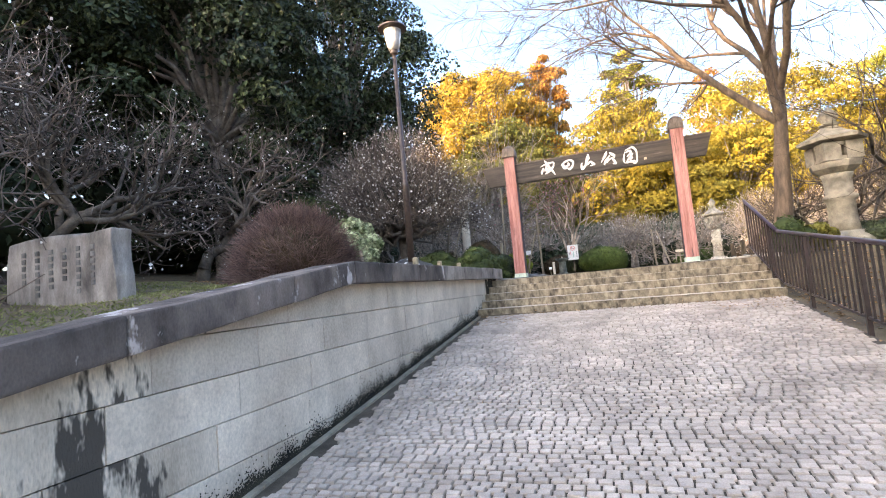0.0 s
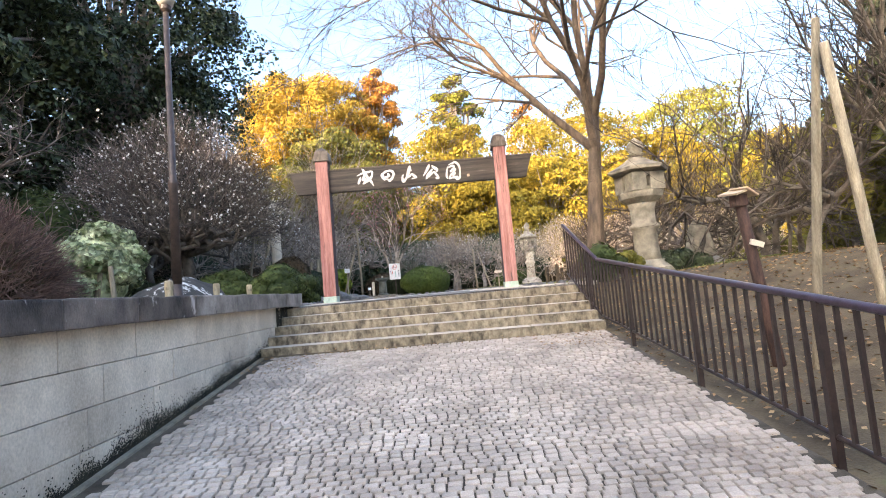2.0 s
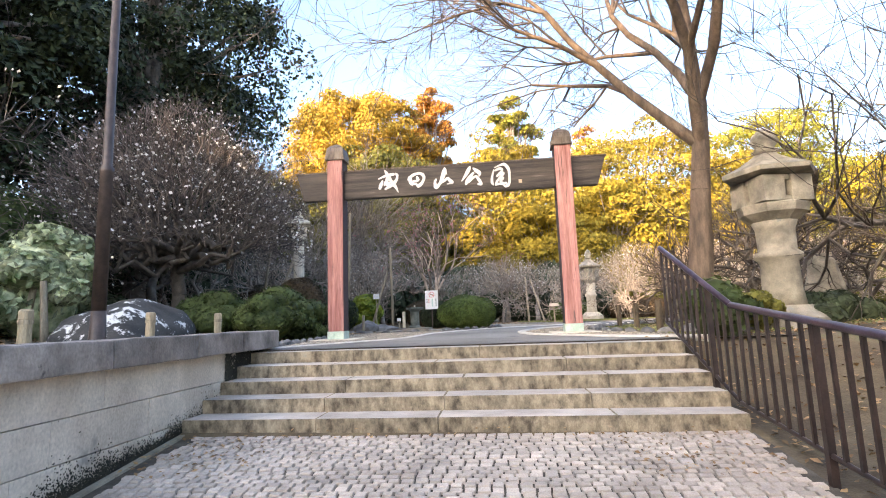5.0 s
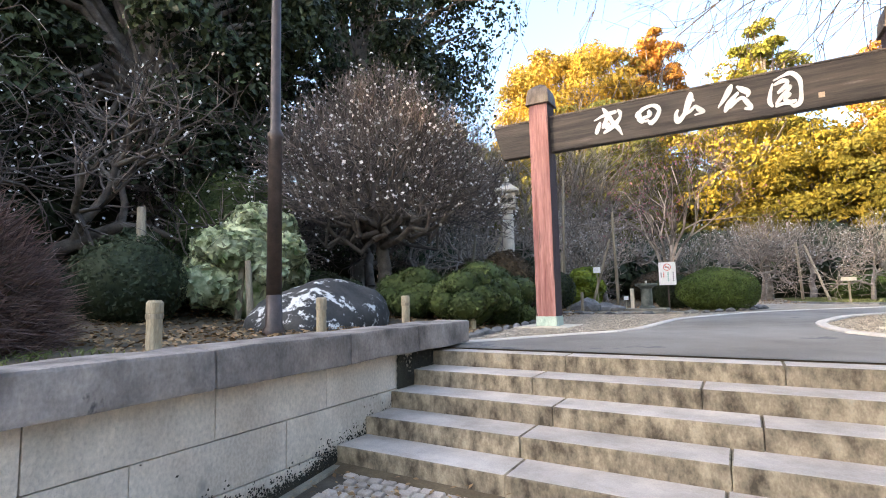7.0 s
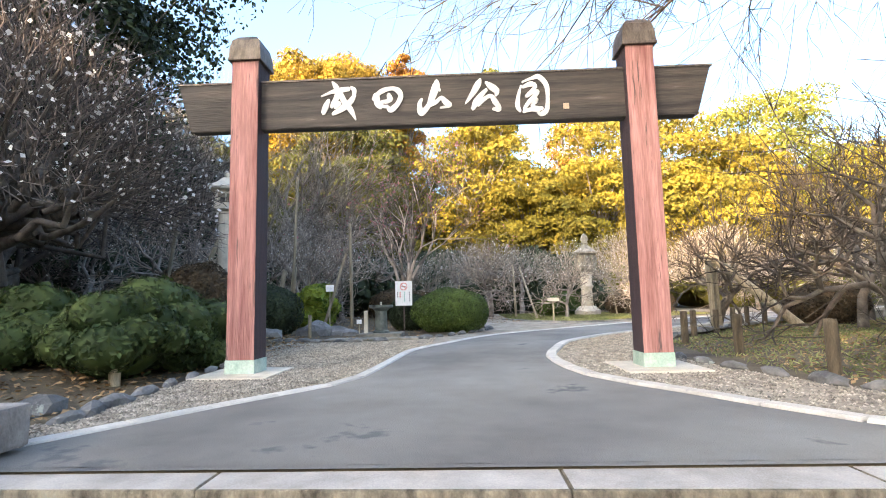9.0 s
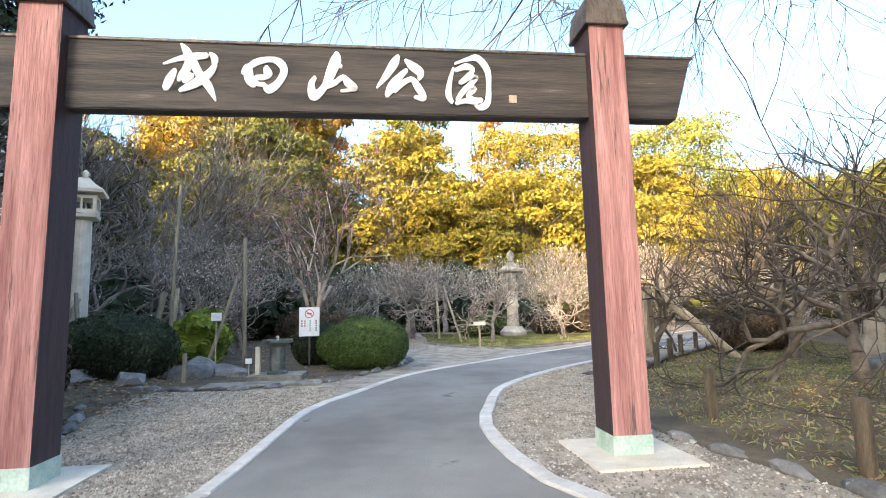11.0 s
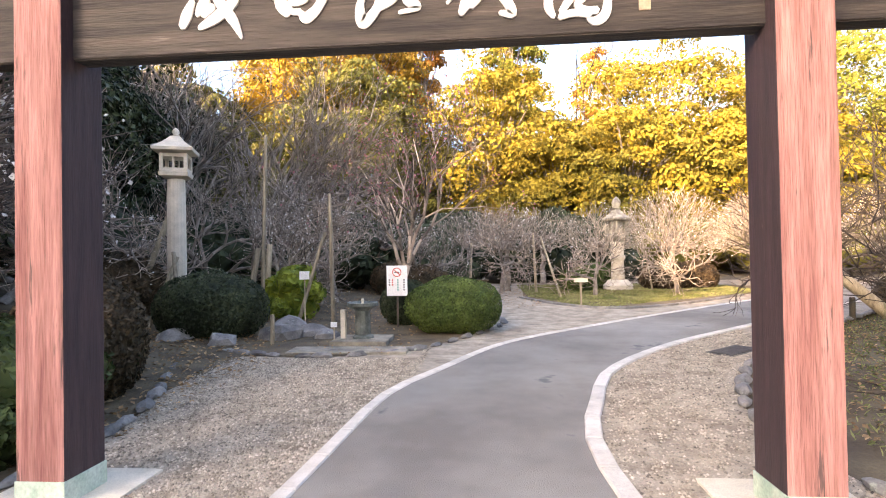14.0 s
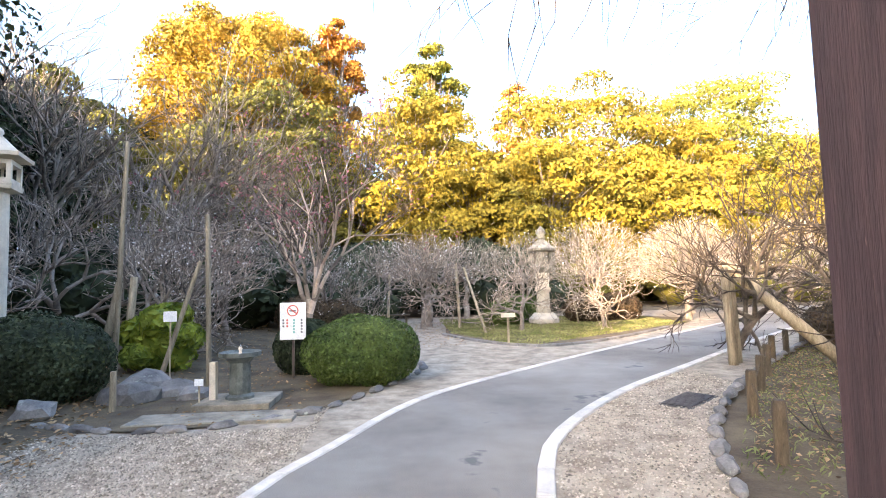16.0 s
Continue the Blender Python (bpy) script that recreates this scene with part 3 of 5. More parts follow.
def rock_mesh(name, seed, material, sx=1.0, sy=1.0, sz=1.0, rough=0.28, sub=2):
    bm = bmesh.new()
    bmesh.ops.create_icosphere(bm, subdivisions=sub, radius=1.0)
    for v in bm.verts:
        k = 1 + rough * noise.noise(v.co * 1.3 + Vector((seed * 7.3, 0, 0))) + rough * 0.5 * noise.noise(v.co * 3.1 + Vector((0, seed * 3.7, 0)))
        v.co = Vector((v.co.x * sx * k, v.co.y * sy * k, max(-0.3, v.co.z) * sz * k))
    me = bpy.data.meshes.new(name)
    bm.to_mesh(me)
    bm.free()
    me.materials.append(material)
    return me


ROCKS = [rock_mesh("edging_rock", i, M_ROCK, 1.0, 0.55, 0.5) for i in range(5)]


def rock_edge(name, line, label, size, start, end):
    t = thing(name, label, "rock edging", kind="structure")
    rng = random.Random(len(name))
    s = 0.0
    for a, b in zip(line, line[1:]):
        s += (b - a).length
        if s > size * 1.7 and start <= a.y <= end:
            s = 0.0
            k = size * rng.uniform(0.75, 1.15)
            child("edging_rock", ROCKS[rng.randrange(5)], t, m=pose(a.x, a.y, PLAZA + 0.03, 0, 0, math.degrees(math.atan2(b.y - a.y, b.x - a.x)) + rng.uniform(-15, 15)) @ Matrix.Diagonal((k * 1.15, k * 0.8, k * 0.8, 1)))
        elif s > size * 1.7:
            s = 0.0


rock_edge("trim_rocks_west", BED_L, "row of low rough stones edging the planted bed", 0.17, 12.2, 26)
rock_edge("trim_rocks_east", BED_R, "row of low rough stones edging the planted bed", 0.18, 12.2, 30)

# the cobbled ramp
ramp_base = [(x, y, ramp_z(y) - 0.012) for y in (-60, -8, 10.0) for x in (-2.84, 2.86)]
tagged(new("pavement", mesh_of("pavement", ramp_base, [(0, 1, 3, 2), (2, 3, 5, 4)], M_JOINT)), "ramp paved with small grey granite setts", "pavement", kind="structure")
pavement = bpy.data.objects["pavement"]
ledge = thing("trim_gutter", "narrow concrete strip at the foot of the wall", "gutter", kind="structure")
for i in range(12):
    y0 = -2 + i
    bm = box(-2.83, -2.755, y0 + 0.006, y0 + 0.994, -0.1, 0.012, 0.004)
    for v in bm.verts:
        v.co.z += ramp_z(v.co.y)
    part("strip", bm, M_STONE, ledge)

# ---- steps ----
steps = thing("stairs", "five broad weathered granite steps with mottled mossy risers and paler treads", "stairs", kind="structure")
for i in range(5):
    rng = random.Random(40 + i)
    y0 = STEP_Y + TREAD * i
    z1 = STEP_Z + RISER * (i + 1)
    x = -2.83
    while x < 2.82:
        L = min(rng.uniform(1.25, 1.75), 2.84 - x)
        if 2.84 - (x + L) < 0.5:
            L = 2.84 - x
        depth = TREAD + 0.06 if i < 4 else 0.30
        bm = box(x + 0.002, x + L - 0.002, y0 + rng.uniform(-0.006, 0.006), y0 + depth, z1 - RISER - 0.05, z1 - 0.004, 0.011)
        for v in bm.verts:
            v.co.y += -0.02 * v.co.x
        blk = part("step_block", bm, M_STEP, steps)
        # thin paler slab on top; the block below keeps the darker riser colour
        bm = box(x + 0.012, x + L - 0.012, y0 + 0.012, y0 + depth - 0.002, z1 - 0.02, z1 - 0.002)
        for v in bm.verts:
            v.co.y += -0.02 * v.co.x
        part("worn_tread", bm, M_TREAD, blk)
        x += L

# ---- retaining wall on the west side ----
wall = thing("wall_west", "retaining wall of pale stone blocks, stained and streaked", "wall", kind="structure")
bmw = box(-3.15, -2.86, -8, 11.9, -2.5, 1.0)
part("backing", bmw, M_WALLD, wall)


def coping_top(y):
    return 1.99 if y > 4.57 else 1.99 - 0.1427 * (4.57 - y)


rng = random.Random(5)
z = 1.745
row = 0
while z > -2.4:
    y = -8 + (row % 2) * 0.55 + rng.uniform(0, 0.2)
    while y < 11.9:
        L = rng.uniform(0.95, 1.25)
        y1 = min(y + L, 11.9)
        low, high = z - 0.34, z
        top = min(coping_top(y), coping_top(y1)) - 0.20
        if high > ramp_z(y) - 0.4 and low < max(coping_top(y), coping_top(y1)) - 0.2:
            o = rng.uniform(-0.004, 0.004)
            bm = box(-3.0, -2.83 + o, y + 0.003, y1 - 0.003, low + 0.003, high - 0.003, 0.007)
            for v in bm.verts:
                v.co.z = min(v.co.z, coping_top(v.co.y) - 0.21)
            part("wall_block", bm, M_WALLSTAIN if y1 < 2.6 else M_WALL, wall)
        y = y1
    z -= 0.34
    row += 1
coping = thing("trim_coping", "dark stained stone coping, chipped, with pale patches", "coping", kind="structure")
y = -8.0
edges = [-8.0]
while edges[-1] < 4.5:
    edges.append(min(4.57, edges[-1] + rng.uniform(1.5, 1.9)) if edges[-1] < 3.2 else 4.57)
while edges[-1] < 12.0:
    nx = edges[-1] + rng.uniform(0.95, 1.25)
    edges.append(12.08 if nx > 11.5 else nx)
for a, b in zip(edges, edges[1:]):
    bm = box(-3.22, -2.67, a + 0.003, b - 0.003, -0.25, 0.0, 0.022)
    bmesh.ops.subdivide_edges(bm, edges=[e for e in bm.edges if e.calc_length() > 0.5], cuts=4, use_grid_fill=True)
    for v in bm.verts:
        v.co += Vector((noise.noise(v.co * 3), 0, noise.noise(v.co * 2.7 + Vector((3, 0, 0))))) * 0.012
        v.co.z += coping_top(v.co.y) - (0.025 if v.co.x < -3.1 and v.co.z > -0.1 else 0)
    part("coping_stone", bm, M_COPING if a < 7.0 else M_COPINGPALE, coping)


def wall_stain(name, n, y0, y1, reach, label, seed, size=0.016):
    """Flecks of black damp growth on the wall's face, thickest at its foot, in ragged tongues."""
    rg = np.random.default_rng(seed)
    ys = rg.uniform(y0, y1, n)
    tongue = np.array([0.55 + 0.9 * max(0.0, noise.noise(Vector((v * 1.1, 3.0, seed)))) + 0.5 * noise.noise(Vector((v * 4.3, 7.0, seed))) for v in ys])
    hs = rg.exponential(reach, n) * np.maximum(0.08, tongue)
    tops = np.array([coping_top(v) - 0.22 - ramp_z(v) for v in ys])
    keep = hs < tops
    pts = np.column_stack([np.full(n, -2.8235), ys, np.array([ramp_z(v) for v in ys]) + hs])[keep]
    nrm = np.tile(np.array([[1.0, 0, 0]]), (len(pts), 1))
    ob = child(name, leaf_mesh(name, pts, size, L_DAMP, rg, nrm, 0.12, 0.7), wall, label, kind="stuff")
    return ob


wall_stain("damp_growth", 60000, -3.0, 11.9, 0.06, "black damp growth along the wall foot", 3, 0.009)
wall_stain("dark_streaks", 16000, 10.85, 11.88, 0.9, "black wet streaks at the wall's end", 4, 0.016)


# ---- hand rail on the east side ----
rail = thing("railing", "dark brown painted metal railing with upright bars", "railing")
RX = 2.86


def rail_top(y):
    return ramp_z(y) + 1.14 if y < 10.1 else ramp_z(10.1) + 1.14 + (y - 10.1) * 0.50


def rail_low(y):
    return ramp_z(y) + 0.20 if y < 10.1 else ramp_z(10.1) + 0.20 + (y - 10.1) * 0.48


RX2 = 2.74
def rail_x(y):
    return RX if y < 10.1 else RX + (RX2 - RX) * (y - 10.1) / 1.6


for a, b in ((-4.0, 10.1), (10.1, 11.7)):
    bar((rail_x(a), a, rail_top(a)), (rail_x(b), b, rail_top(b)), 0.032, 0.032, M_RAILTOP, rail, "top_rail", 10)
    bar((rail_x(a), a, rail_low(a)), (rail_x(b), b, rail_low(b)), 0.02, 0.02, M_RAIL, rail, "bottom_rail", 8)
y, k = -3.9, 0
while y < 11.72:
    is_post = k % 11 == 0
    w = 0.026 if is_post else 0.0135
    me = "post" if is_post else "baluster"
    z0 = (ground_z(rail_x(y), y) - 0.1) if is_post else rail_low(y)
    part(me, box(rail_x(y) - w, rail_x(y) + w, y - w, y + w, z0, rail_top(y)), M_RAIL, rail)
    y += 0.165 if y < 10.0 else 0.14
    k += 1

# ---- the gate ----
GY = 15.06
gate = thing("gate", "tall park gate with weathered red posts and dark name beam", "gate", (0, 0, PLAZA))
for x0 in (-2.95, 1.89):
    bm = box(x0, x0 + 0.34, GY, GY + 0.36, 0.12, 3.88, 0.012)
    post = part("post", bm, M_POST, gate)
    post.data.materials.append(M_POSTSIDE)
    # side and back faces: less faded, and darkened further to imitate shade
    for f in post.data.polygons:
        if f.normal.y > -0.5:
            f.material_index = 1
    bm = box(x0 - 0.008, x0 + 0.348, GY - 0.008, GY + 0.368, 0.0, 0.19, 0.006)
    part("plinth", bm, M_VERD, post, "pale verdigris copper sleeve")
    bm = box(x0 - 0.04, x0 + 0.38, GY - 0.04, GY + 0.40, 3.86, 3.90, 0.008)
    part("cap_rim", bm, M_CAP, post)
    bm = bmesh.new()
    rings = [(0.03, 3.90), (0.025, 4.02), (0.0, 4.14), (-0.05, 4.20), (-0.16, 4.27)]
    prev = None
    for o, zz in rings:
        ring = [bm.verts.new(c) for c in ((x0 - o, GY - o, zz), (x0 + 0.34 + o, GY - o, zz), (x0 + 0.34 + o, GY + 0.36 + o, zz), (x0 - o, GY + 0.36 + o, zz))]
        if prev:
            for q in range(4):
                bm.faces.new((prev[q], prev[(q + 1) % 4], ring[(q + 1) % 4], ring[q]))
        prev = ring
    bm.faces.new(prev)
    part("cap", bm, M_CAP, post, "dark copper cap")
    slab = part("footing", box(x0 - 0.28, x0 + 0.62, GY - 0.34, GY + 0.60, -0.05, 0.032, 0.006), M_PALE, gate, "pale stone footing slab")
bm = bmesh.new()
BZ0, BZ1, BY0, BY1 = 3.0, 3.61, GY + 0.10, GY + 0.25
lo = [bm.verts.new(c) for c in ((-3.50, BY0, BZ0), (2.75, BY0, BZ0), (2.75, BY1, BZ0), (-3.50, BY1, BZ0))]
hi = [bm.verts.new(c) for c in ((-3.68, BY0, BZ1), (2.94, BY0, BZ1), (2.94, BY1, BZ1), (-3.68, BY1, BZ1))]
bm.faces.new(lo[::-1]), bm.faces.new(hi)
for q in range(4):
    bm.faces.new((lo[q], lo[(q + 1) % 4], hi[(q + 1) % 4], hi[q]))
bmesh.ops.bevel(bm, geom=bm.edges[:], offset=0.01, segments=2, affect="EDGES")
beam = part("beam", bm, M_BEAM, gate, "dark grained timber beam with a name carved on it")
part("beam_lid", box(-3.70, 2.96, BY0 - 0.01, BY1 + 0.01, BZ1 - 0.004, BZ1 + 0.022, 0.004), M_CAP, beam)


def brush_letter(cx, cz, strokes):
    """A raised brush-written letter on the beam: swelling strokes of (x, z, width), in 2.25 mm units about its middle."""
    U = 0.0045
    bm = bmesh.new()
    for k, st in enumerate(strokes):
        pts = resample(catmull([Vector(p) for p in st], 4.0), 9 * len(st))
        edge_l, edge_r = [], []
        for i, p in enumerate(pts):
            d = pts[min(i + 1, len(pts) - 1)] - pts[max(i - 1, 0)]
            side = Vector((-d.y, d.x, 0)).normalized() * max(1.5, p.z) * 0.5
            edge_l.append((p.x + side.x, p.y + side.y))
            edge_r.append((p.x - side.x, p.y - side.y))
        caps = []
        for i, s in ((0, -1), (len(pts) - 1, 1)):
            d = (pts[min(i + 1, len(pts) - 1)] - pts[max(i - 1, 0)]).normalized()
            caps.append((pts[i].x + s * d.x * pts[i].z * 0.35, pts[i].y + s * d.y * pts[i].z * 0.35))
        y0, y1 = BY0 - 0.011 - 0.0007 * k, BY0 + 0.004
        put = lambda q, y: bm.verts.new((cx + q[0] * U, y, cz + q[1] * U * 1.19))
        rows = [[put(caps[0], y) for y in (y0, y1)] * 2] + [[put(a, y0), put(a, y1), put(b, y0), put(b, y1)] for a, b in zip(edge_l, edge_r)] + [[put(caps[1], y) for y in (y0, y1)] * 2]
        for a, b in zip(rows, rows[1:]):
            for q in ((a[0], b[0], b[2], a[2]), (a[1], a[0], b[0], b[1]), (a[2], a[3], b[3], b[2])):
                f = list(dict.fromkeys(q))
                if len(f) > 2:
                    bm.faces.new(f)
    return part("letter", bm, M_IVORY, beam)


brush_letter(-1.631, 3.316, (  # 成
    ((-18, 51, 4), (-8, 39, 14), (0, 24, 16)),
    ((-48, 16, 4), (-18, 26, 9), (7, 30, 12), (30, 32, 10)),
    ((-27, 7, 8), (-36, -10, 16), (-43, -25, 12)),
    ((0, 26, 16), (-7, 8, 15), (-16, -4, 12), (-20, -12, 6)),
    ((4, 22, 15), (18, -1, 15), (35, -20, 14), (48, -43, 4)),
    ((46, 18, 8), (35, 2, 14), (12, -14, 15), (-13, -26, 9), (-18, -28, 4)),
    ((35, 36, 6), (44, 27, 13), (43, 16, 8)),
    ((-10, -12, 10), (4, -2, 12)),
))
brush_letter(-1.028, 3.316, (  # 田
    ((-38, 4, 8), (-29, 14, 14), (-26, -4, 18), (-16, -17, 10)),
    ((-34, 9, 8), (-14, 23, 12), (13, 29, 9), (32, 23, 14), (39, 9, 14), (28, -11, 13), (11, -22, 15), (2, -15, 8)),
    ((5, 16, 8), (13, 4, 9), (0, -2, 10), (-14, -3, 8), (-11, -13, 8), (3, -14, 8)),
    ((4, 14, 8), (6, -2, 9)),
))
brush_letter(-0.426, 3.316, (  # 山
    ((5, 45, 8), (4, 33, 20), (-4, 14, 20), (-12, -4, 16), (-20, -18, 10)),
    ((14, 20, 7), (8, 26, 8)),
    ((-36, 1, 7), (-43, -11, 12), (-40, -30, 18), (-28, -26, 14), (-14, -10, 12)),
    ((-14, -14, 10), (2, -8, 10), (17, 2, 9), (28, -8, 15), (42, -17, 8), (14, -22, 5)),
))
brush_letter(0.154, 3.316, (  # 公
    ((-3, 43, 7), (-11, 30, 17), (-27, 8, 13), (-46, -14, 4)),
    ((10, 36, 5), (23, 26, 15), (40, 14, 16), (37, 2, 6)),
    ((13, 18, 8), (-3, 4, 13), (-17, -12, 17), (-27, -28, 9)),
    ((-13, -18, 12), (7, -4, 10), (23, 2, 9), (33, -9, 14), (46, -30, 12), (28, -29, 6)),
))
brush_letter(0.770, 3.316, (  # 園
    ((-30, 24, 5), (-38, -1, 10), (-41, -24, 13), (-34, -37, 7)),
    ((-27, 32, 4), (-2, 40, 7), (20, 43, 12), (39, 22, 13), (41, -8, 10), (37, -36, 13), (22, -45, 11), (12, -40, 5)),
    ((-26, 20, 7), (-4, 27, 12), (10, 22, 8), (-2, 8, 12), (-18, -3, 8)),
    ((-18, -3, 8), (2, 7, 8), (16, 8, 9), (4, -4, 11), (-12, -18, 11), (-24, -32, 8)),
    ((-2, -10, 9), (12, -12, 10), (-2, -24, 9), (10, -32, 10), (26, -32, 9)),
    ((-26, -38, 8), (-6, -34, 9), (16, -37, 8)),
))
part("stamp", box(1.14, 1.21, BY0 - 0.010, BY0 + 0.002, 3.13, 3.20), M_TAN, beam, "small square seal")

# ---- trees behind the garden, in the low sun ----
FAR = "sunlit trees behind the garden"
leafy_tree("ginkgo_tree", "tall golden autumn tree with loose feathery crown", (-14.2, 59, 1.7), 11, 9.0, 27.0, L_GOLD, per=420, clumps=170, size=0.15, group=FAR, cr=0.2, low=0.3, squash=0.8, shell=0.6)
leafy_tree("maple_tree", "orange-brown autumn tree rising beside a golden one", (-6.6, 62, 1.7), 12, 3.2, 28.0, L_ORANGE, per=300, clumps=50, size=0.18, group=FAR, cr=0.3, low=0.45, squash=0.8, shell=0.6)
leafy_tree("conifer_tree", "slender yellow-green conifer standing above the wood", (3.7, 74, 1.7), 13, 4.2, 32.0, L_LIME, per=300, clumps=80, size=0.2, group=FAR, cr=0.28, low=0.25, squash=0.7, shell=0.6)
for i, (x, y, r, h, m) in enumerate((
        (1.2, 57, 7.2, 19.2, L_YELLOW), (-4.6, 57, 5.0, 13.0, L_OLIVE), (15.9, 58, 8.4, 20.6, L_YELLOW), (31.5, 62, 7.8, 23.0, L_LIME), (11.8, 53, 6.4, 13.2, L_YELLOW),
        (25, 58, 6.5, 16.5, L_YELLOW), (39, 60, 6.5, 16.0, L_YELLOW), (48, 66, 8.5, 17.0, L_LIME), (6.0, 54, 5.0, 12.0, L_YELLOW),
        (-10.8, 53, 6.2, 18.0, L_OLIVE), (-17.5, 55, 5.5, 14.0, L_OLIVE), (48, 52, 7, 13, L_LIME), (36, 54, 6, 11.5, L_YELLOW), (21, 53, 5.5, 11.5, L_YELLOW))):
    leafy_tree("camphor_tree", ("broad evergreen tree with billowing yellow-green crown, sunlit", "broad dense tree with dull olive crown")[m == L_OLIVE], (x, y, 1.7), 20 + i, r, h, m, per=360, clumps=95, size=0.155, group=FAR, cr=0.30, low=0.02, squash=0.55, shell=0.28)
leafy_tree("orange_tree", "small orange-leaved tree between yellow-green crowns", (13, 70, 1.7), 40, 2.8, 26, L_ORANGE, per=160, clumps=40, size=0.2, group=FAR, squash=0.8, shell=0.5)
for i, (x, y, r, h) in enumerate(((-24, 50, 5, 17), (-30, 42, 5, 16), (-21, 60, 5, 19), (-38, 55, 7, 18))):
    leafy_tree("evergreen_tree", "dark green tree at the garden's back edge", (x, y, 1.7), 60 + i, r, h, L_DARK if i else L_OLIVE, per=220, clumps=60, size=0.26, group="dark trees at the back", squash=0.8, shell=0.5, low=0.05)

# ---- dark evergreens on the west bank ----
DARK = "dark evergreens on the bank"
for i, (x, y, r, h, size) in enumerate(((-12.9, 22.5, 5.3, 17.6, 0.15), (-13.5, 14.5, 4.4, 14.5, 0.15), (-18.5, 9.0, 5.0, 16.0, 0.17), (-16.8, 31, 3.6, 11, 0.18), (-21, 17, 5.5, 18, 0.22), (-19.5, 3.5, 3.4, 12.0, 0.15), (-27, -2, 5.0, 15, 0.22), (-20, 38, 5, 12, 0.22))):
    leafy_tree("evergreen_oak", "tall dark evergreen tree with dense glossy leaves", (x, y, ground_z(x, y)), 80 + i, r, h, L_DARK, per=(700, 700, 420, 480, 200, 380, 170, 200)[i], clumps=90, size=(0.095, 0.095, 0.12, 0.115, 0.26, 0.12, 0.3, 0.26)[i], group=DARK, cr=0.30, low=0.03, squash=0.8, shell=0.4)
for i, (x, y, r, h) in enumerate(((14.3, 13.4, 2.6, 12.0), (19, 15, 4.0, 11), (13.5, 3.0, 3.0, 12), (22, 24, 4.5, 8.5), (26, 33, 4.5, 8))):
    leafy_tree("evergreen_oak", "tall dark evergreen tree with drooping leafy boughs", (x, y, ground_z(x, y)), 100 + i, r, h, L_DARK if i < 3 else L_OLIVE, per=230, clumps=70, size=0.18, group="dark evergreens beyond the railing", cr=0.30, low=0.15, squash=0.8, shell=0.5)

# unseen trees added behind the walker to keep the low sun off the gate
for i in range(10):
    q = -36 + 5.0 * i
    # lower crowns leave a gap for sunlight on the grove
    top = 15.2 if -13 < q < -9 else 13.6 if -18 < q < -13 else 16.8
    x, y = -22 * 0.62 + q * 0.78, -22 * 0.78 - q * 0.62
    leafy_tree("cedar_tree", "unseen dark tree added to block the low sun", (x, y, -0.5), 120 + i, 3.9, top, L_DARK, per=210, clumps=44, size=0.5, group="wood around the park", cr=0.36, low=0.0, squash=0.9, shell=0.5)

# thickets that close the grove; dark ones also stand in for its shade
CLOSE = [(-17.5, 16, 2.4, 4.5), (-10.5, 31.5, 2.2, 4.2), (-6.3, 35.0, 2.4, 3.6), (-2.4, 38.0, 2.2, 3.0), (-13.8, 29, 2.2, 4.5), (-14, 38, 3, 5.8), (-9.5, 39, 3, 5.5), (-5.5, 40.5, 2.6, 5), (-2, 42, 2.6, 4.6), (2.5, 41.8, 2.6, 4.4), (6.5, 43, 2.6, 4.2), (-16, 42, 5, 7), (-9, 42, 4.8, 6.5), (-3, 43, 4.2, 5.5), (3, 44, 4.2, 5.5), (7, 46, 3.6, 5.0), (-12, 36, 2.5, 4), (-1, 47.5, 4.6, 6.5), (6, 48, 4.4, 6.5), (13, 48.5, 4.6, 6), (-23, 35, 4.5, 7), (20, 48, 4.6, 5.5), (27.5, 47, 5, 5.5), (35, 46, 5, 5), (43, 44, 5, 5), (51, 42, 5, 5), (-17, 27, 3.0, 4.2), (-26, 27, 4, 7), (-26, 20, 4, 7), (-24, 8, 4.5, 7), (-19, 1.5, 3.5, 5), (-25, -6, 5, 7), (30, 36, 4, 4.5), (28, 25, 4, 4.5), (26, 15, 4, 4.5), (24, 6, 4, 4.5), (20, 0, 4, 4), (-30, 44, 5, 7), (60, 44, 6, 6), (-17, 13, 2.6, 4.5), (-16.5, 8, 2.6, 4), (-18, 3.5, 3, 4.5), (-16, 19.5, 2.6, 4), (3, 54, 4.5, 5), (12, 55.5, 4.5, 5), (21, 56, 4.5, 5), (30, 55, 4.5, 5), (-6, 53, 4.5, 5.5), (38, 50, 5, 5)]
for i, (x, y, rx, h) in enumerate(CLOSE):
    shrub("thicket", ("dark green thicket behind the plum grove, partly standing in for shade", "olive-brown thicket at the sunny side of the grove")[x > 10], (x, y, ground_z(x, y) - 0.1), 150 + i, rx, 2.6, h, L_DEEP if x < 10 else L_OLIVE, 2200, 0.19, lumps=14, category="thicket", group="thickets closing the grove")

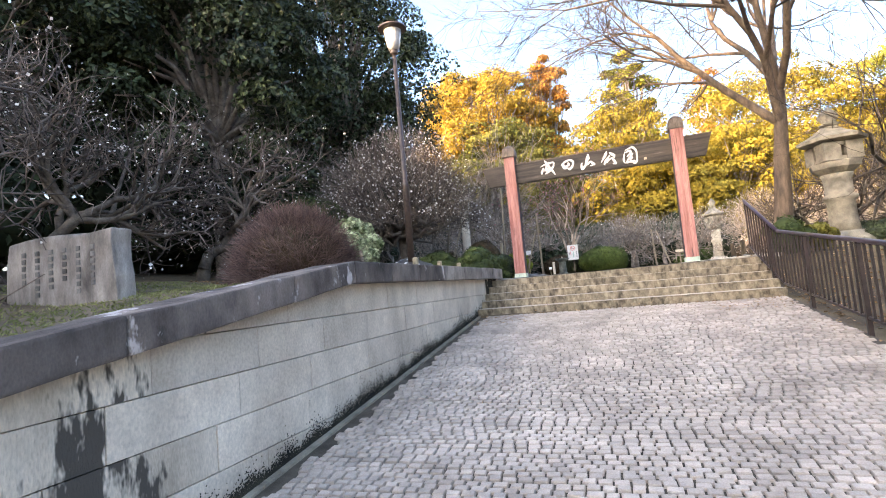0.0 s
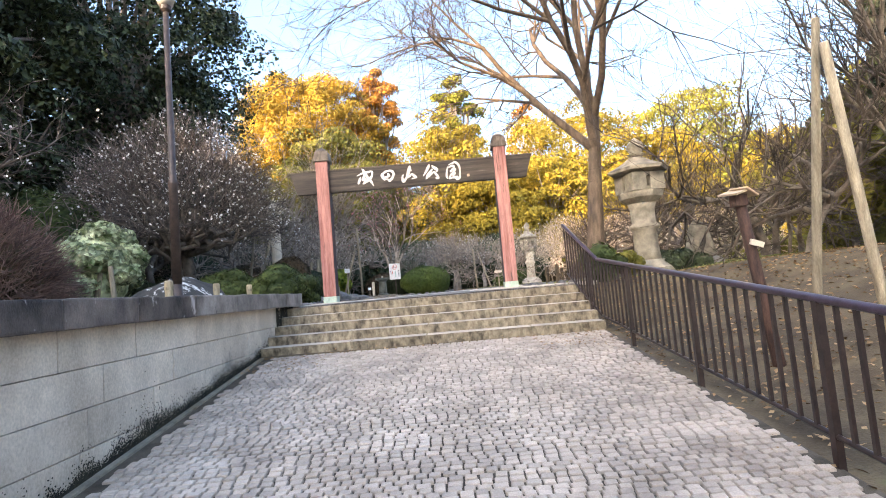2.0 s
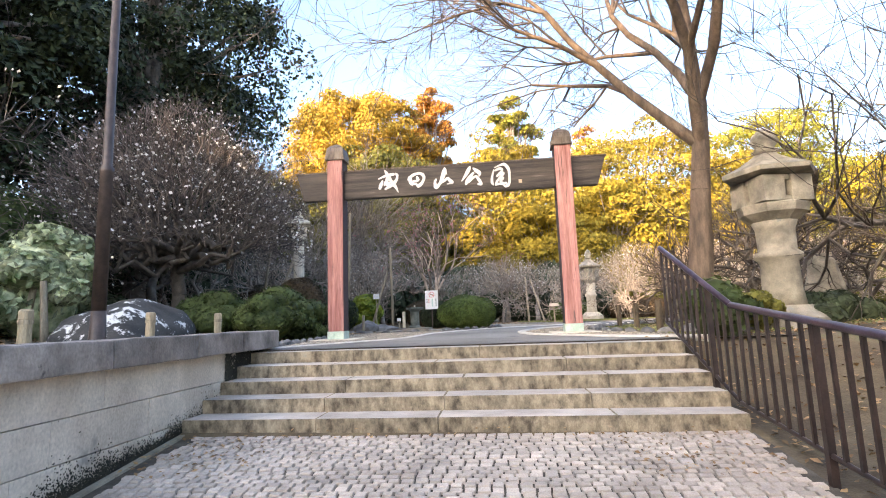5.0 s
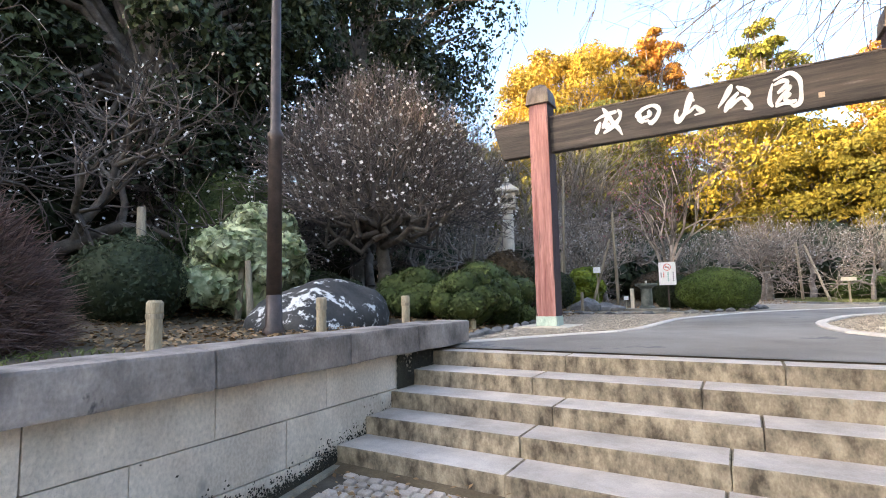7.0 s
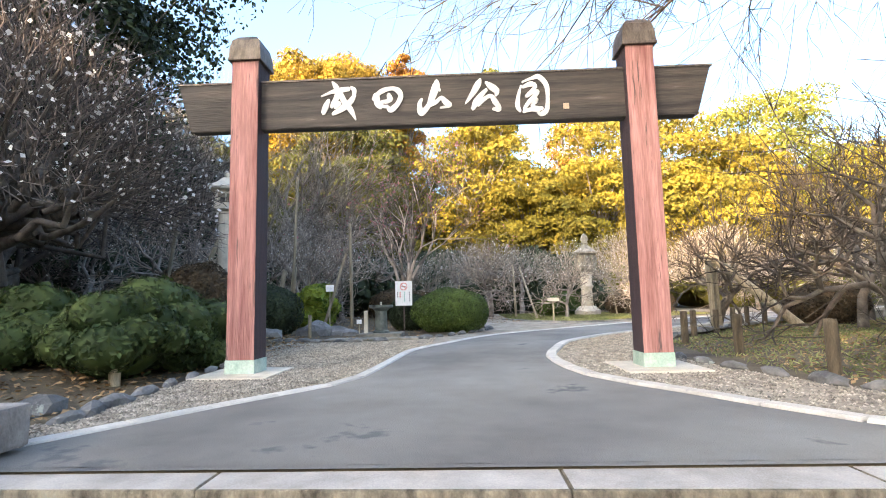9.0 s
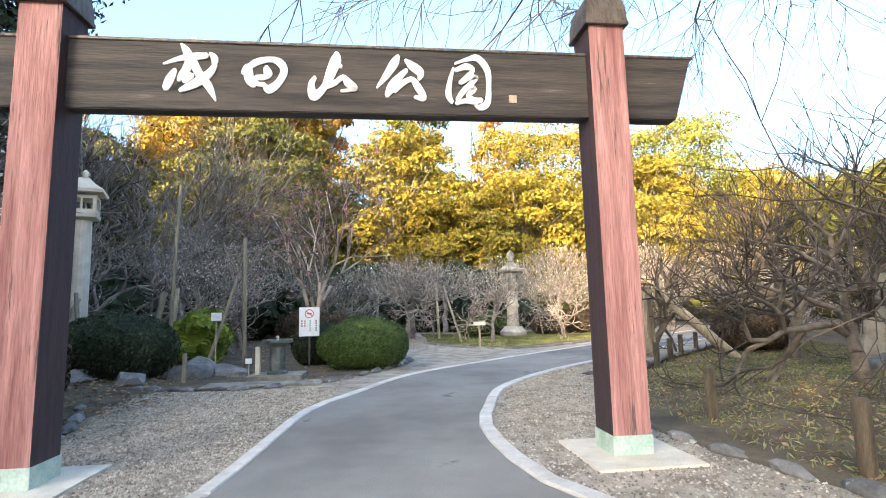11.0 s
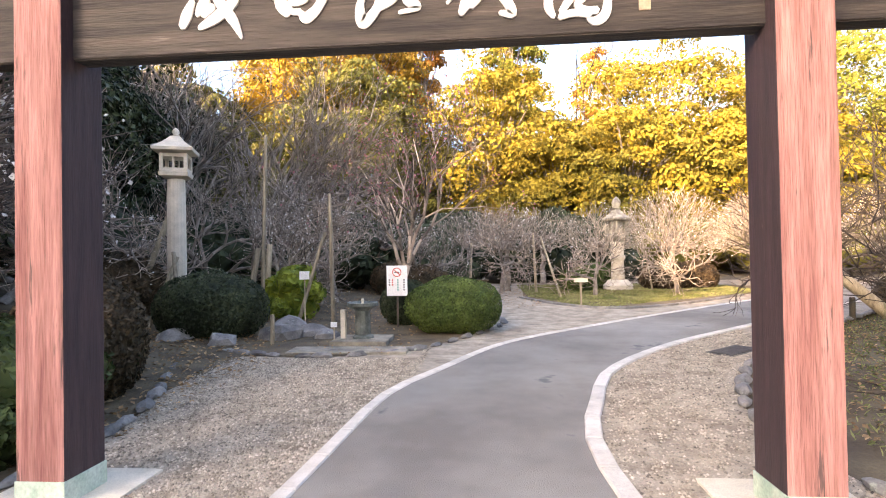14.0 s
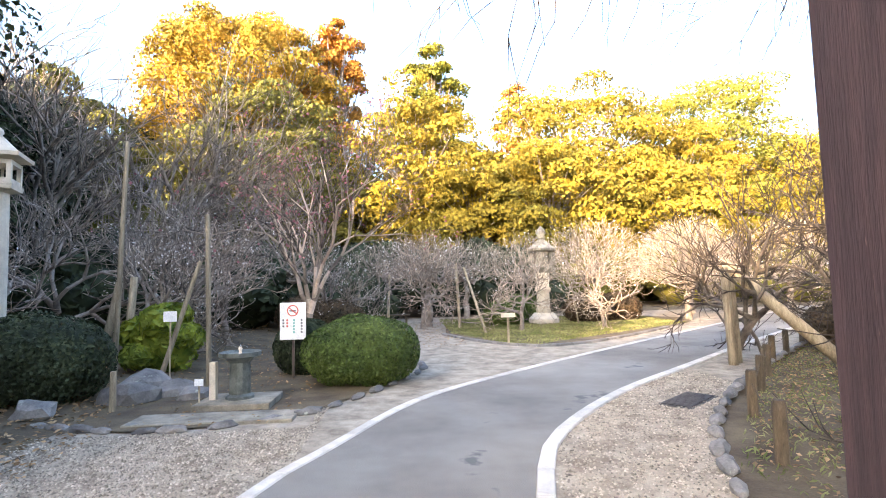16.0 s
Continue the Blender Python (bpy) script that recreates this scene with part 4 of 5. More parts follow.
# ---- plum trees ----
SPEC_PLUM = [(5, 1.10, 0.95, 0.02, 0.20, 0.45), (5, 0.72, 0.80, 0.05, 0.30, 0.25), (5, 0.62, 0.75, 0.08, 0.32, 0.2), (4, 0.70, 0.62, 0.12, 0.26, 0.2), (0, 0, 0, 0.14, 0.2, 0)]
SPEC_VASE = [(6, 1.25, 0.42, 0.02, 0.08, 0.4), (5, 0.75, 0.5, 0.05, 0.15, 0.25), (5, 0.62, 0.55, 0.06, 0.2, 0.2), (4, 0.6, 0.55, 0.06, 0.2, 0.15), (0, 0, 0, 0.05, 0.2, 0)]
SPEC_BIG = [(7, 1.15, 0.72, 0.0, 0.05, 0.85), (5, 0.85, 0.55, 0.05, 0.13, 0.3), (6, 0.68, 0.62, 0.02, 0.20, 0.25), (6, 0.60, 0.66, 0.0, 0.22, 0.15), (6, 0.6, 0.6, 0.0, 0.2, 0.1), (0, 0, 0, 0.0, 0.2, 0)]
GROVE = "bare plum trees in the grove"
protos = [bare_tree("plum_tree", "bare gnarled plum tree with grey lichened twigs", (-6.3, 25.5, 1.7), 201, SPEC_PLUM, 1.5, 0.13, M_BARK, M_TWIG, (0.25, 0, 1), 500, L_PETAL, group=GROVE, thick=1.5, bl_size=0.02),
          bare_tree("plum_tree", "bare gnarled plum tree with grey lichened twigs", (0.9, 33.5, 1.7), 202, SPEC_PLUM, 1.3, 0.12, M_BARK, M_TWIGPALE, (-0.3, 0.1, 1), 300, L_PETAL, group=GROVE, thick=1.5, bl_size=0.02),
          bare_tree("plum_tree", "bare gnarled plum tree with grey lichened twigs", (-9.0, 27.5, 1.7), 203, SPEC_PLUM, 1.7, 0.14, M_BARK, M_TWIG, (0.1, 0.2, 1), 0, None, group=GROVE, thick=1.5)]
spots = [(-4.8, 28.5, 1.05), (-2.9, 31, 0.95), (-6.8, 31, 1.1), (-11.5, 30, 1.15), (-13.5, 25.5, 1.1), (-8.2, 23.0, 1.0), (-10.8, 22.6, 1.05), (16.5, 38.5, 1.0), (7.4, 31.5, 0.8), (4.3, 31.2, 0.8), (15.0, 28.0, 1.0), (18.5, 31.5, 1.1), (-12.0, 40, 1.2)]
rng = random.Random(9)
for i, (x, y, s) in enumerate(spots):
    pr = protos[1] if x > 2 else protos[rng.choice((0, 1, 2))]
    c = copy_thing(pr, pose(x, y, ground_z(x, y), 0, 0, rng.uniform(0, 360)) @ Matrix.Diagonal((s, s, s * rng.uniform(0.9, 1.1), 1)))
EAST = "bare plum trees on the lawn beyond the bollards"
dark = [bare_tree("plum_tree", "bare dark gnarled plum tree on thin lawn", (6.5, 17.2, 1.72), 205, SPEC_PLUM, 1.35, 0.12, M_BARKDARK, M_TWIGDARK, (0.15, 0, 1), 0, None, group=EAST, thick=1.5),
        bare_tree("plum_tree", "bare dark gnarled plum tree on thin lawn", (9.8, 16.0, 1.75), 206, SPEC_PLUM, 1.7, 0.12, M_BARKDARK, M_TWIGDARK, (-0.2, 0, 1), 0, None, group=EAST, thick=1.5)]
for i, (x, y, s, a) in enumerate(((6.9, 23.6, 0.95, 250), (9.6, 22.0, 1.1, 75), (12.5, 20.5, 1.2, 10), (12.5, 25.5, 1.1, 200), (7.5, 11.5, 1.0, 300), (10.5, 7.5, 1.15, 120), (15, 12, 1.2, 30), (15.5, 23, 1.2, 330))):
    copy_thing(dark[i % 2], pose(x, y, ground_z(x, y), 0, 0, a) @ Matrix.Diagonal((s, s, s, 1)))
# the domed plum and the fine-branched one within the gate's view
dome_tree("domed_plum_tree", "dome-shaped plum tree, dense purple-grey twigs with white buds", (-7.15, 16.4, 1.8), 211, 2.95, 2.2, 5.5, 0.19, M_BARKDARK, M_TWIGPURPLE, 6500, 60, 3000, L_PETAL, lean=-0.1, tw=0.0095, bl_size=0.03)
bare_tree("red_plum_tree", "slender plum tree with pale stems and dusky red twig tips", (-2.3, 27.0, 1.7), 212, SPEC_VASE, 1.75, 0.13, M_TWIGPALE, M_TWIGPURPLE, (0.06, 0, 1), 1100, L_PINK, bl_size=0.035)
bare_tree("tall_bare_tree", "tall sparse bare tree beyond the railing", (8.6, 14.6, 1.8), 250, SPEC_PLUM, 2.3, 0.14, M_BARKDARK, M_TWIGDARK, (0.1, 0, 1))
bare_tree("tall_bare_tree", "tall sparse bare tree beyond the railing", (9.8, 11.0, 1.8), 251, SPEC_VASE, 2.2, 0.14, M_BARKDARK, M_TWIGDARK, (-0.1, 0, 1))
SPEC_OLD = [(6, 1.05, 0.95, 0.03, 0.22, 0.45), (6, 0.75, 0.80, 0.05, 0.34, 0.2), (6, 0.60, 0.80, 0.06, 0.36, 0.15), (5, 0.62, 0.75, 0.08, 0.34, 0.15), (0, 0, 0, 0.10, 0.3, 0)]
for i, (x, y, trunk, lean) in enumerate(((-11.4, 11.2, 2.2, 0.35), (-12.3, 7.2, 2.2, 0.3), (-10.8, 14.6, 2.4, 0.2), (-11.0, 3.4, 1.9, 0.3), (-10.2, 19.6, 1.8, 0.2))):
    bare_tree("blossoming_plum_tree", "old plum tree with sprawling lichened limbs and scattered white blossom", (x, y, ground_z(x, y) - 0.1), 220 + i, SPEC_OLD, trunk, 0.2, M_BARKDARK, M_TWIGPURPLE, (lean, 0, 1), 700, L_PETAL, group="old plum trees on the bank", bl_size=0.028, thick=1.35)
for i, (x, y, r, z0, z1) in enumerate(((-4.6, 34.5, 2.5, 2.2, 4.0), (-0.6, 38.5, 2.4, 2.2, 3.8), (3.2, 38.5, 2.4, 2.2, 3.8), (8.8, 36.0, 2.5, 2.0, 4.4), (12.0, 34.0, 2.4, 1.8, 4.2), (14.5, 38.0, 2.8, 2.0, 4.6), (-8.5, 33.0, 2.6, 2.4, 5.0), (1.2, 34.6, 2.2, 2.2, 3.6), (18.5, 36.5, 2.6, 1.8, 4.6), (6.4, 40.5, 2.6, 2.2, 4.2))):
    # twigs east of x = 7 are coloured paler to stand for sunlight
    dome_tree("grove_plum_tree", "low spreading plum tree with a haze of pinkish twigs", (x, y, ground_z(x, y)), 260 + i, r, z0, z1, 0.14, M_BARK, M_TWIGPALE if x > 7 else M_TWIG, 1300 if x > 7 else 620, 34, 300, L_PETAL, group="low plum trees in the grove", tw=0.014, bl_size=0.03)

for i, (x, y, trunk) in enumerate(((-14.2, 33.5, 3.6), (-11.2, 35.5, 3.3), (-17.5, 35.0, 3.8), (-8.0, 38.0, 2.9))):
    bare_tree("tall_grove_tree", "tall bare grey tree behind the plum grove", (x, y, ground_z(x, y)), 280 + i, SPEC_VASE, trunk, 0.17, M_BARK, M_TWIG, (0.08 * (-1) ** i, 0, 1), group="tall bare trees behind the grove", thick=2.2)

# the tall bare tree by the railing
bare_tree("zelkova_tree", "tall bare tree with smooth brown trunk and spreading crown", (3.85, 13.4, 1.7), 235, SPEC_BIG, 3.9, 0.24, M_TRUNK, M_TWIGDARK, (-0.07, 0, 1))

# ---- shrubs ----
BEDW = "clipped shrubs west of the gate"
CLOUD = ((-4.15, 14.9, 0.8, 1.2), (-4.35, 16.1, 1.0, 1.4), (-5.5, 15.2, 0.85, 1.1), (-5.9, 16.6, 0.9, 0.95), (-7.3, 15.1, 0.8, 0.8), (-4.9, 17.7, 0.8, 1.15), (-7.9, 13.2, 0.8, 0.95), (-8.6, 15.6, 0.9, 0.9))
for i, (x, y, r, h) in enumerate(CLOUD):
    shrub("azalea_bush", "low cloud-pruned green azalea bush on bare soil", (x, y, ground_z(x, y) - 0.02), 300 + i, r, r, h, L_MID if i in (0, 1, 2, 5) else L_DEEP, 6500, 0.035, lumps=11, group=BEDW)
shrub("clipped_shrub", "bronze-brown clipped round shrub beside the gate post", (-4.5, 17.4, 1.68), 320, 0.66, 0.72, 1.58, L_BROWNH, 9000, 0.03, group=BEDW)
shrub("juniper_bush", "spreading dark green juniper at the gate's foot", (-3.85, 15.8, 1.68), 321, 0.5, 0.8, 0.8, L_MID, 6000, 0.045, lumps=9, group=BEDW)
shrub("clipped_shrub", "wide dark green clipped dome of shrub", (-5.35, 21.75, 1.70), 322, 1.15, 0.95, 1.4, L_DEEP, 12000, 0.03, group="clipped domes in the garden")
shrub("clipped_shrub", "fresh green clipped dome of shrub on gravel", (-0.5, 22.75, 1.70), 323, 1.03, 0.95, 1.18, L_HEDGE, 14000, 0.028, group="clipped domes in the garden")
shrub("clipped_shrub", "small dark green clipped shrub behind a sign", (-1.75, 24.0, 1.70), 324, 0.6, 0.55, 1.1, L_DEEP, 6000, 0.03, group="clipped domes in the garden")
for i, (x, y, rx, h, m, lab) in enumerate(((4.2, 34.0, 0.85, 1.1, L_HEDGE, "green"), (5.2, 35.2, 0.95, 1.3, L_HEDGE, "green"), (8.0, 34.6, 1.15, 1.35, L_BROWNH, "bronze-brown"), (9.4, 35.0, 1.0, 1.3, L_BROWNH, "bronze-brown"), (-2.0, 30.0, 1.0, 1.3, L_BROWNH, "bronze-brown"), (-3.4, 33, 1.2, 1.5, L_BROWNH, "bronze-brown"), (10.5, 24.5, 1.1, 1.2, L_BROWNH, "bronze-brown"), (-8.0, 22.7, 0.95, 1.5, L_BROWNH, "bronze-brown"))):
    shrub("clipped_shrub", lab + " clipped round shrub in the grove", (x, y, ground_z(x, y)), 330 + i, rx, rx * 0.9, h, m, 5000, 0.045, group="clipped domes in the grove")
shrub("red_twig_shrub", "domed leafless shrub of dense reddish-brown twigs", (-5.9, 8.0, 1.82), 340, 1.1, 1.1, 1.42, L_BROWNH, 200, 0.03)
red = bpy.data.objects["red_twig_shrub"]
rngn = np.random.default_rng(7)
dd = unit(rngn, 13000)
dd[:, 2] = np.abs(dd[:, 2])
pp = dd * np.array([1.28, 1.28, 1.68]) * rngn.uniform(0.70, 0.98, (13000, 1))
child("twig_mass", tubes("twig_mass", np.concatenate([pp, pp + (dd + unit(rngn, 13000) * 0.8) * 0.17, np.full((13000, 1), 0.006), np.full((13000, 1), 0.002)], axis=1), 3, M_TWIGRED), red, kind="stuff")
shrub("pale_shrub", "rounded shrub with pale variegated leaves", (-7.4, 12.8, 1.9), 341, 1.05, 1.0, 2.75, L_PALE, 5600, 0.075, lumps=16)
shrub("rounded_shrub", "dark green rounded evergreen shrub on the bank", (-9.7, 14.2, 2.0), 342, 1.65, 1.3, 3.2, L_MID, 12000, 0.04, lumps=0, group="rounded shrubs on the bank")
shrub("rounded_shrub", "dark green loose evergreen shrub on the bank", (-9.5, 11.9, 2.0), 343, 1.3, 1.1, 2.0, L_DEEP, 6000, 0.06, lumps=10, group="rounded shrubs on the bank")
shrub("rounded_shrub", "dark clipped shrub on the bank", (-7.9, 11.0, 1.9), 344, 0.85, 0.8, 1.4, L_DEEP, 5000, 0.03, group="rounded shrubs on the bank")
shrub("broadleaf_shrub", "shrub with broad bright yellow-green leaves", (-4.6, 24.4, 1.7), 345, 0.9, 0.8, 1.9, L_BRIGHT, 1900, 0.11, lumps=8)
shrub("camellia_bush", "loose green bush pushing through the railing", (3.55, 12.1, 1.6), 346, 0.5, 0.7, 1.25, L_MID, 1500, 0.05, lumps=8)
shrub("camellia_bush", "loose dark bush beside the stone lantern", (4.2, 12.6, 1.7), 347, 0.45, 0.45, 0.75, L_OLIVE, 1400, 0.045, lumps=9)
shrub("low_bush", "low tangled bush on the lawn edge", (5.6, 13.2, 1.75), 348, 0.9, 0.7, 0.6, L_DEEP, 2500, 0.05, lumps=8)


# ---- stone things ----
def stone_lantern(at, h, label, mat_shaft, mat_head, slender=False, group="", rz=0):
    """Base, shaft, platform, light box with openings, roof, jewel."""
    t = thing("stone_lantern", label, "stone lantern", at, rz, group)
    k = h / 3.3
    if slender:
        part("base", lathe([(0.30 * k, 0), (0.30 * k, 0.12 * k), (0.24 * k, 0.16 * k)], 6), mat_shaft, t)
        part("shaft", lathe([(0.165 * k, 0.16 * k), (0.16 * k, 2.0 * k), (0.15 * k, 2.5 * k)], 16), mat_shaft, t, smooth=False)
        z = 2.5 * k
        part("platform", lathe([(0.15 * k, z), (0.33 * k, z + 0.04 * k), (0.35 * k, z + 0.10 * k), (0.30 * k, z + 0.11 * k)], 4, spin=math.pi / 4), mat_head, t)
        z += 0.11 * k
        w, hh, wall = 0.20 * k, 0.29 * k, 0.06 * k
        roof, jewel, rise = 0.47 * k, 0.07 * k, 0.30 * k
    else:
        part("base", lathe([(0.62 * k, 0), (0.62 * k, 0.16 * k), (0.50 * k, 0.24 * k), (0.40 * k, 0.34 * k)], 8), mat_shaft, t)
        part("shaft", lathe([(0.30 * k, 0.34 * k), (0.27 * k, 0.6 * k), (0.26 * k, 1.0 * k), (0.33 * k, 1.06 * k), (0.33 * k, 1.12 * k), (0.26 * k, 1.18 * k), (0.27 * k, 1.5 * k), (0.31 * k, 1.62 * k)], 16), mat_shaft, t, smooth=True)
        z = 1.62 * k
        part("platform", lathe([(0.31 * k, z), (0.47 * k, z + 0.12 * k), (0.50 * k, z + 0.24 * k), (0.44 * k, z + 0.27 * k)], 8), mat_head, t)
        z += 0.27 * k
        w, hh, wall = 0.22 * k, 0.40 * k, 0.34 * k
        roof, jewel, rise = 0.66 * k, 0.21 * k, 0.42 * k
    for sx in (-1, 1):
        for sy in (-1, 1):
            part("corner_post", box(sx * w - wall / 2, sx * w + wall / 2, sy * w - wall / 2, sy * w + wall / 2, z, z + hh, 0.01), mat_head, t)
    for zz, nm in ((z, "light_box_sill"), (z + hh * 0.80, "light_box_lintel")):
        part(nm, box(-w, w, -w - wall * 0.4, w + wall * 0.4, zz + 0.001, zz + hh * 0.2), mat_head, t)
        part(nm, box(-w - wall * 0.4, w + wall * 0.4, -w, w, zz + 0.003, zz + hh * 0.2 - 0.003), mat_head, t)
    if slender:
        for s in (-1, 1):
            part("mullion", box(-wall * 0.22, wall * 0.22, s * w - wall * 0.3, s * w + wall * 0.3, z + hh * 0.19, z + hh * 0.81), mat_head, t)
    z += hh
    part("roof", lathe([(w * 1.1, z), (roof, z + rise * 0.12), (roof * 1.02, z + rise * 0.28), (roof * 0.62, z + rise * 0.57), (roof * 0.34, z + rise * 0.86), (roof * 0.24, z + rise)], 4 if slender else 6, spin=math.pi / 4), mat_head, t)
    z += rise
    part("jewel", lathe([(jewel * 0.7, z), (jewel * 0.95, z + jewel * 0.25), (jewel * 0.6, z + jewel * 0.45), (jewel, z + jewel * 1.0), (jewel * 0.75, z + jewel * 1.55), (jewel * 0.12, z + jewel * 2.1)], 12), mat_head, t, smooth=True)
    return t


stone_lantern((-6.6, 22.6, 1.7), 4.5, "slender pale stone lantern on a tall shaft", M_PALE, M_PALE, True, rz=20).matrix_basis @= Matrix.Diagonal((0.88, 0.88, 1, 1))
stone_lantern((4.9, 13.0, 1.75), 3.3, "large weathered grey stone lantern with round jewel", M_STONE, M_STONE, rz=10)
island_lantern = stone_lantern((5.9, 34.2, 1.73), 4.2, "tall stone lantern standing on the lawn island", M_PALE, M_STONE, rz=30)
island_lantern.matrix_basis = island_lantern.matrix_basis @ Matrix.Diagonal((0.78, 0.78, 1, 1))
stone_lantern((-11.5, 33, 1.75), 3.0, "stone lantern far back among plum trees", M_PALE, M_PALE, True)

mon = thing("stone_monument", "flat rough stone monument with worn carved lettering", "monument", (-6.62, 4.15, 1.76), 4)
bm = box(-0.92, 0.92, -0.14, 0.14, -0.05, 0.95, 0.03)
bmesh.ops.subdivide_edges(bm, edges=bm.edges[:], cuts=4, use_grid_fill=True)
for v in bm.verts:
    v.co += Vector((noise.noise(v.co * 2.1) * 0.05, noise.noise(v.co * 3) * 0.02, noise.noise(v.co * 1.7 + Vector((4, 0, 0))) * 0.06 * (v.co.z > 0.3)))
    v.co.x *= 1 - 0.06 * v.co.z
part("slab", bm, M_MONU, mon)
for i in range(6):
    for j in range(5 + (i * 5) % 3):
        part("carved_mark", box(-0.62 + i * 0.23, -0.56 + i * 0.23, -0.157, -0.12, 0.72 - j * 0.09, 0.78 - j * 0.09, 0.003), M_ROCK, mon, "dark worn lettering")
slab2 = thing("standing_stone", "upright grey stone slab with carved lettering on the lawn", "monument", (9.3, 19.3, 1.72), -20)
bm = lathe([(0.62, -0.05), (0.55, 0.5), (0.42, 1.1), (0.30, 1.55), (0.12, 1.75)], 9)
for v in bm.verts:
    v.co.y *= 0.35
    v.co += Vector((noise.noise(v.co * 2.0), noise.noise(v.co * 2.6 + Vector((2, 0, 0))), 0)) * 0.08
part("slab", bm, M_STONE, slab2)
boulder = tagged(new("boulder", rock_mesh("boulder", 3, M_LICHEN, 0.95, 1.45, 0.72, 0.12, 4)), "dark rounded boulder with white lichen spots", "boulder")
boulder.matrix_basis = pose(-5.55, 12.75, 1.82, 0, 0, 12)
boulder.data.shade_smooth()
rng = random.Random(31)
for i, (x, y, s) in enumerate(((-3.9, 21.7, 0.42), (-3.4, 22.2, 0.36), (-4.6, 20.75, 0.3), (-3.0, 21.9, 0.3), (-4.0, 22.4, 0.45), (-5.6, 20.9, 0.3), (4.0, 12.6, 0.28), (3.7, 13.4, 0.22), (-3.6, 13.2, 0.2), (6.4, 13.8, 0.3), (7.2, 14.4, 0.24), (8.3, 18.6, 0.35), (10.0, 19.0, 0.3))):
    r = tagged(new("garden_rock", rock_mesh("garden_rock", 20 + i, M_ROCK, s, s * 0.8, s * 0.7)), "rough grey garden rock bedded in soil", "rock", "garden rocks")
    r.matrix_basis = pose(x, y, ground_z(x, y) + s * 0.1, 0, 0, rng.uniform(0, 360))

# ---- lamp ----
lamp = thing("street_lamp", "dark metal park lamp with pale glass head", "lamp", (-4.65, 10.95, 1.88))
part("foot", lathe([(0.13, -0.1), (0.13, 0.05), (0.10, 0.10), (0.088, 0.45)], 16), M_LAMP, lamp, smooth=True)
part("pole", lathe([(0.088, 0.45), (0.078, 2.30), (0.092, 2.33), (0.092, 2.38), (0.062, 2.42), (0.052, 5.75)], 16), M_LAMP, lamp, smooth=True)
part("collar", lathe([(0.06, 5.72), (0.10, 5.76), (0.10, 5.84), (0.07, 5.86)], 16), M_LAMP, lamp)
part("glass", lathe([(0.13, 5.86), (0.17, 6.0), (0.225, 6.36), (0.20, 6.38)], 16), M_GLASS, lamp, "pale opal glass", smooth=True)
part("hood", lathe([(0.25, 6.38), (0.36, 6.40), (0.35, 6.44), (0.20, 6.50), (0.08, 6.54)], 20), M_LAMP, lamp)

# ---- bollards, stakes, signs ----
BW = "bamboo-coloured bollards on the wall"
for x, y in ((-3.77, 9.05), (-3.95, 11.0), (-4.0, 12.7), (-3.85, 14.45)):
    b = thing("bollard", "short pale wooden bollard with cut top", "bollard", (x, y, ground_z(x, y)), group=BW)
    h = 2.29 - ground_z(x, y)
    part("stem", lathe([(0.058, -0.1), (0.055, h - 0.10), (0.06, h - 0.09), (0.06, h - 0.02), (0.045, h)], 12), M_BOLL, b, smooth=False)
    part("band", lathe([(0.062, h - 0.14), (0.064, h - 0.12), (0.062, h - 0.10)], 12), M_POLE, b)
BE = "dark wooden bollards along the lawn"
line = ((3.45, 14.3), (3.55, 16.2), (3.62, 18.03), (4.47, 19.6), (5.6, 21), (6.6, 22.2), (7.6, 23.4), (8.6, 24.3), (10.2, 25.8), (11.9, 27.2))
for x, y in line:
    b = thing("bollard", "short dark wooden bollard at the lawn edge", "bollard", (x, y, ground_z(x, y)), group=BE)
    part("stem", lathe([(0.062, -0.1), (0.06, 0.53), (0.05, 0.56)], 10), M_DBOLL, b)
rope = thing("boundary_rope", "thin rope strung between low bollards", "rope")
segs = []
for (x0, y0), (x1, y1) in zip(line, line[1:]):
    for k in range(6):
        a, c = k / 6, (k + 1) / 6
        za, zc = (1.70 + 0.40 - 0.28 * q * (1 - q) for q in (a, c))
        segs.append((x0 + (x1 - x0) * a, y0 + (y1 - y0) * a, za, x0 + (x1 - x0) * c, y0 + (y1 - y0) * c, zc, 0.007, 0.007))
child("cord", tubes("cord", segs, 4, M_DBOLL), rope)

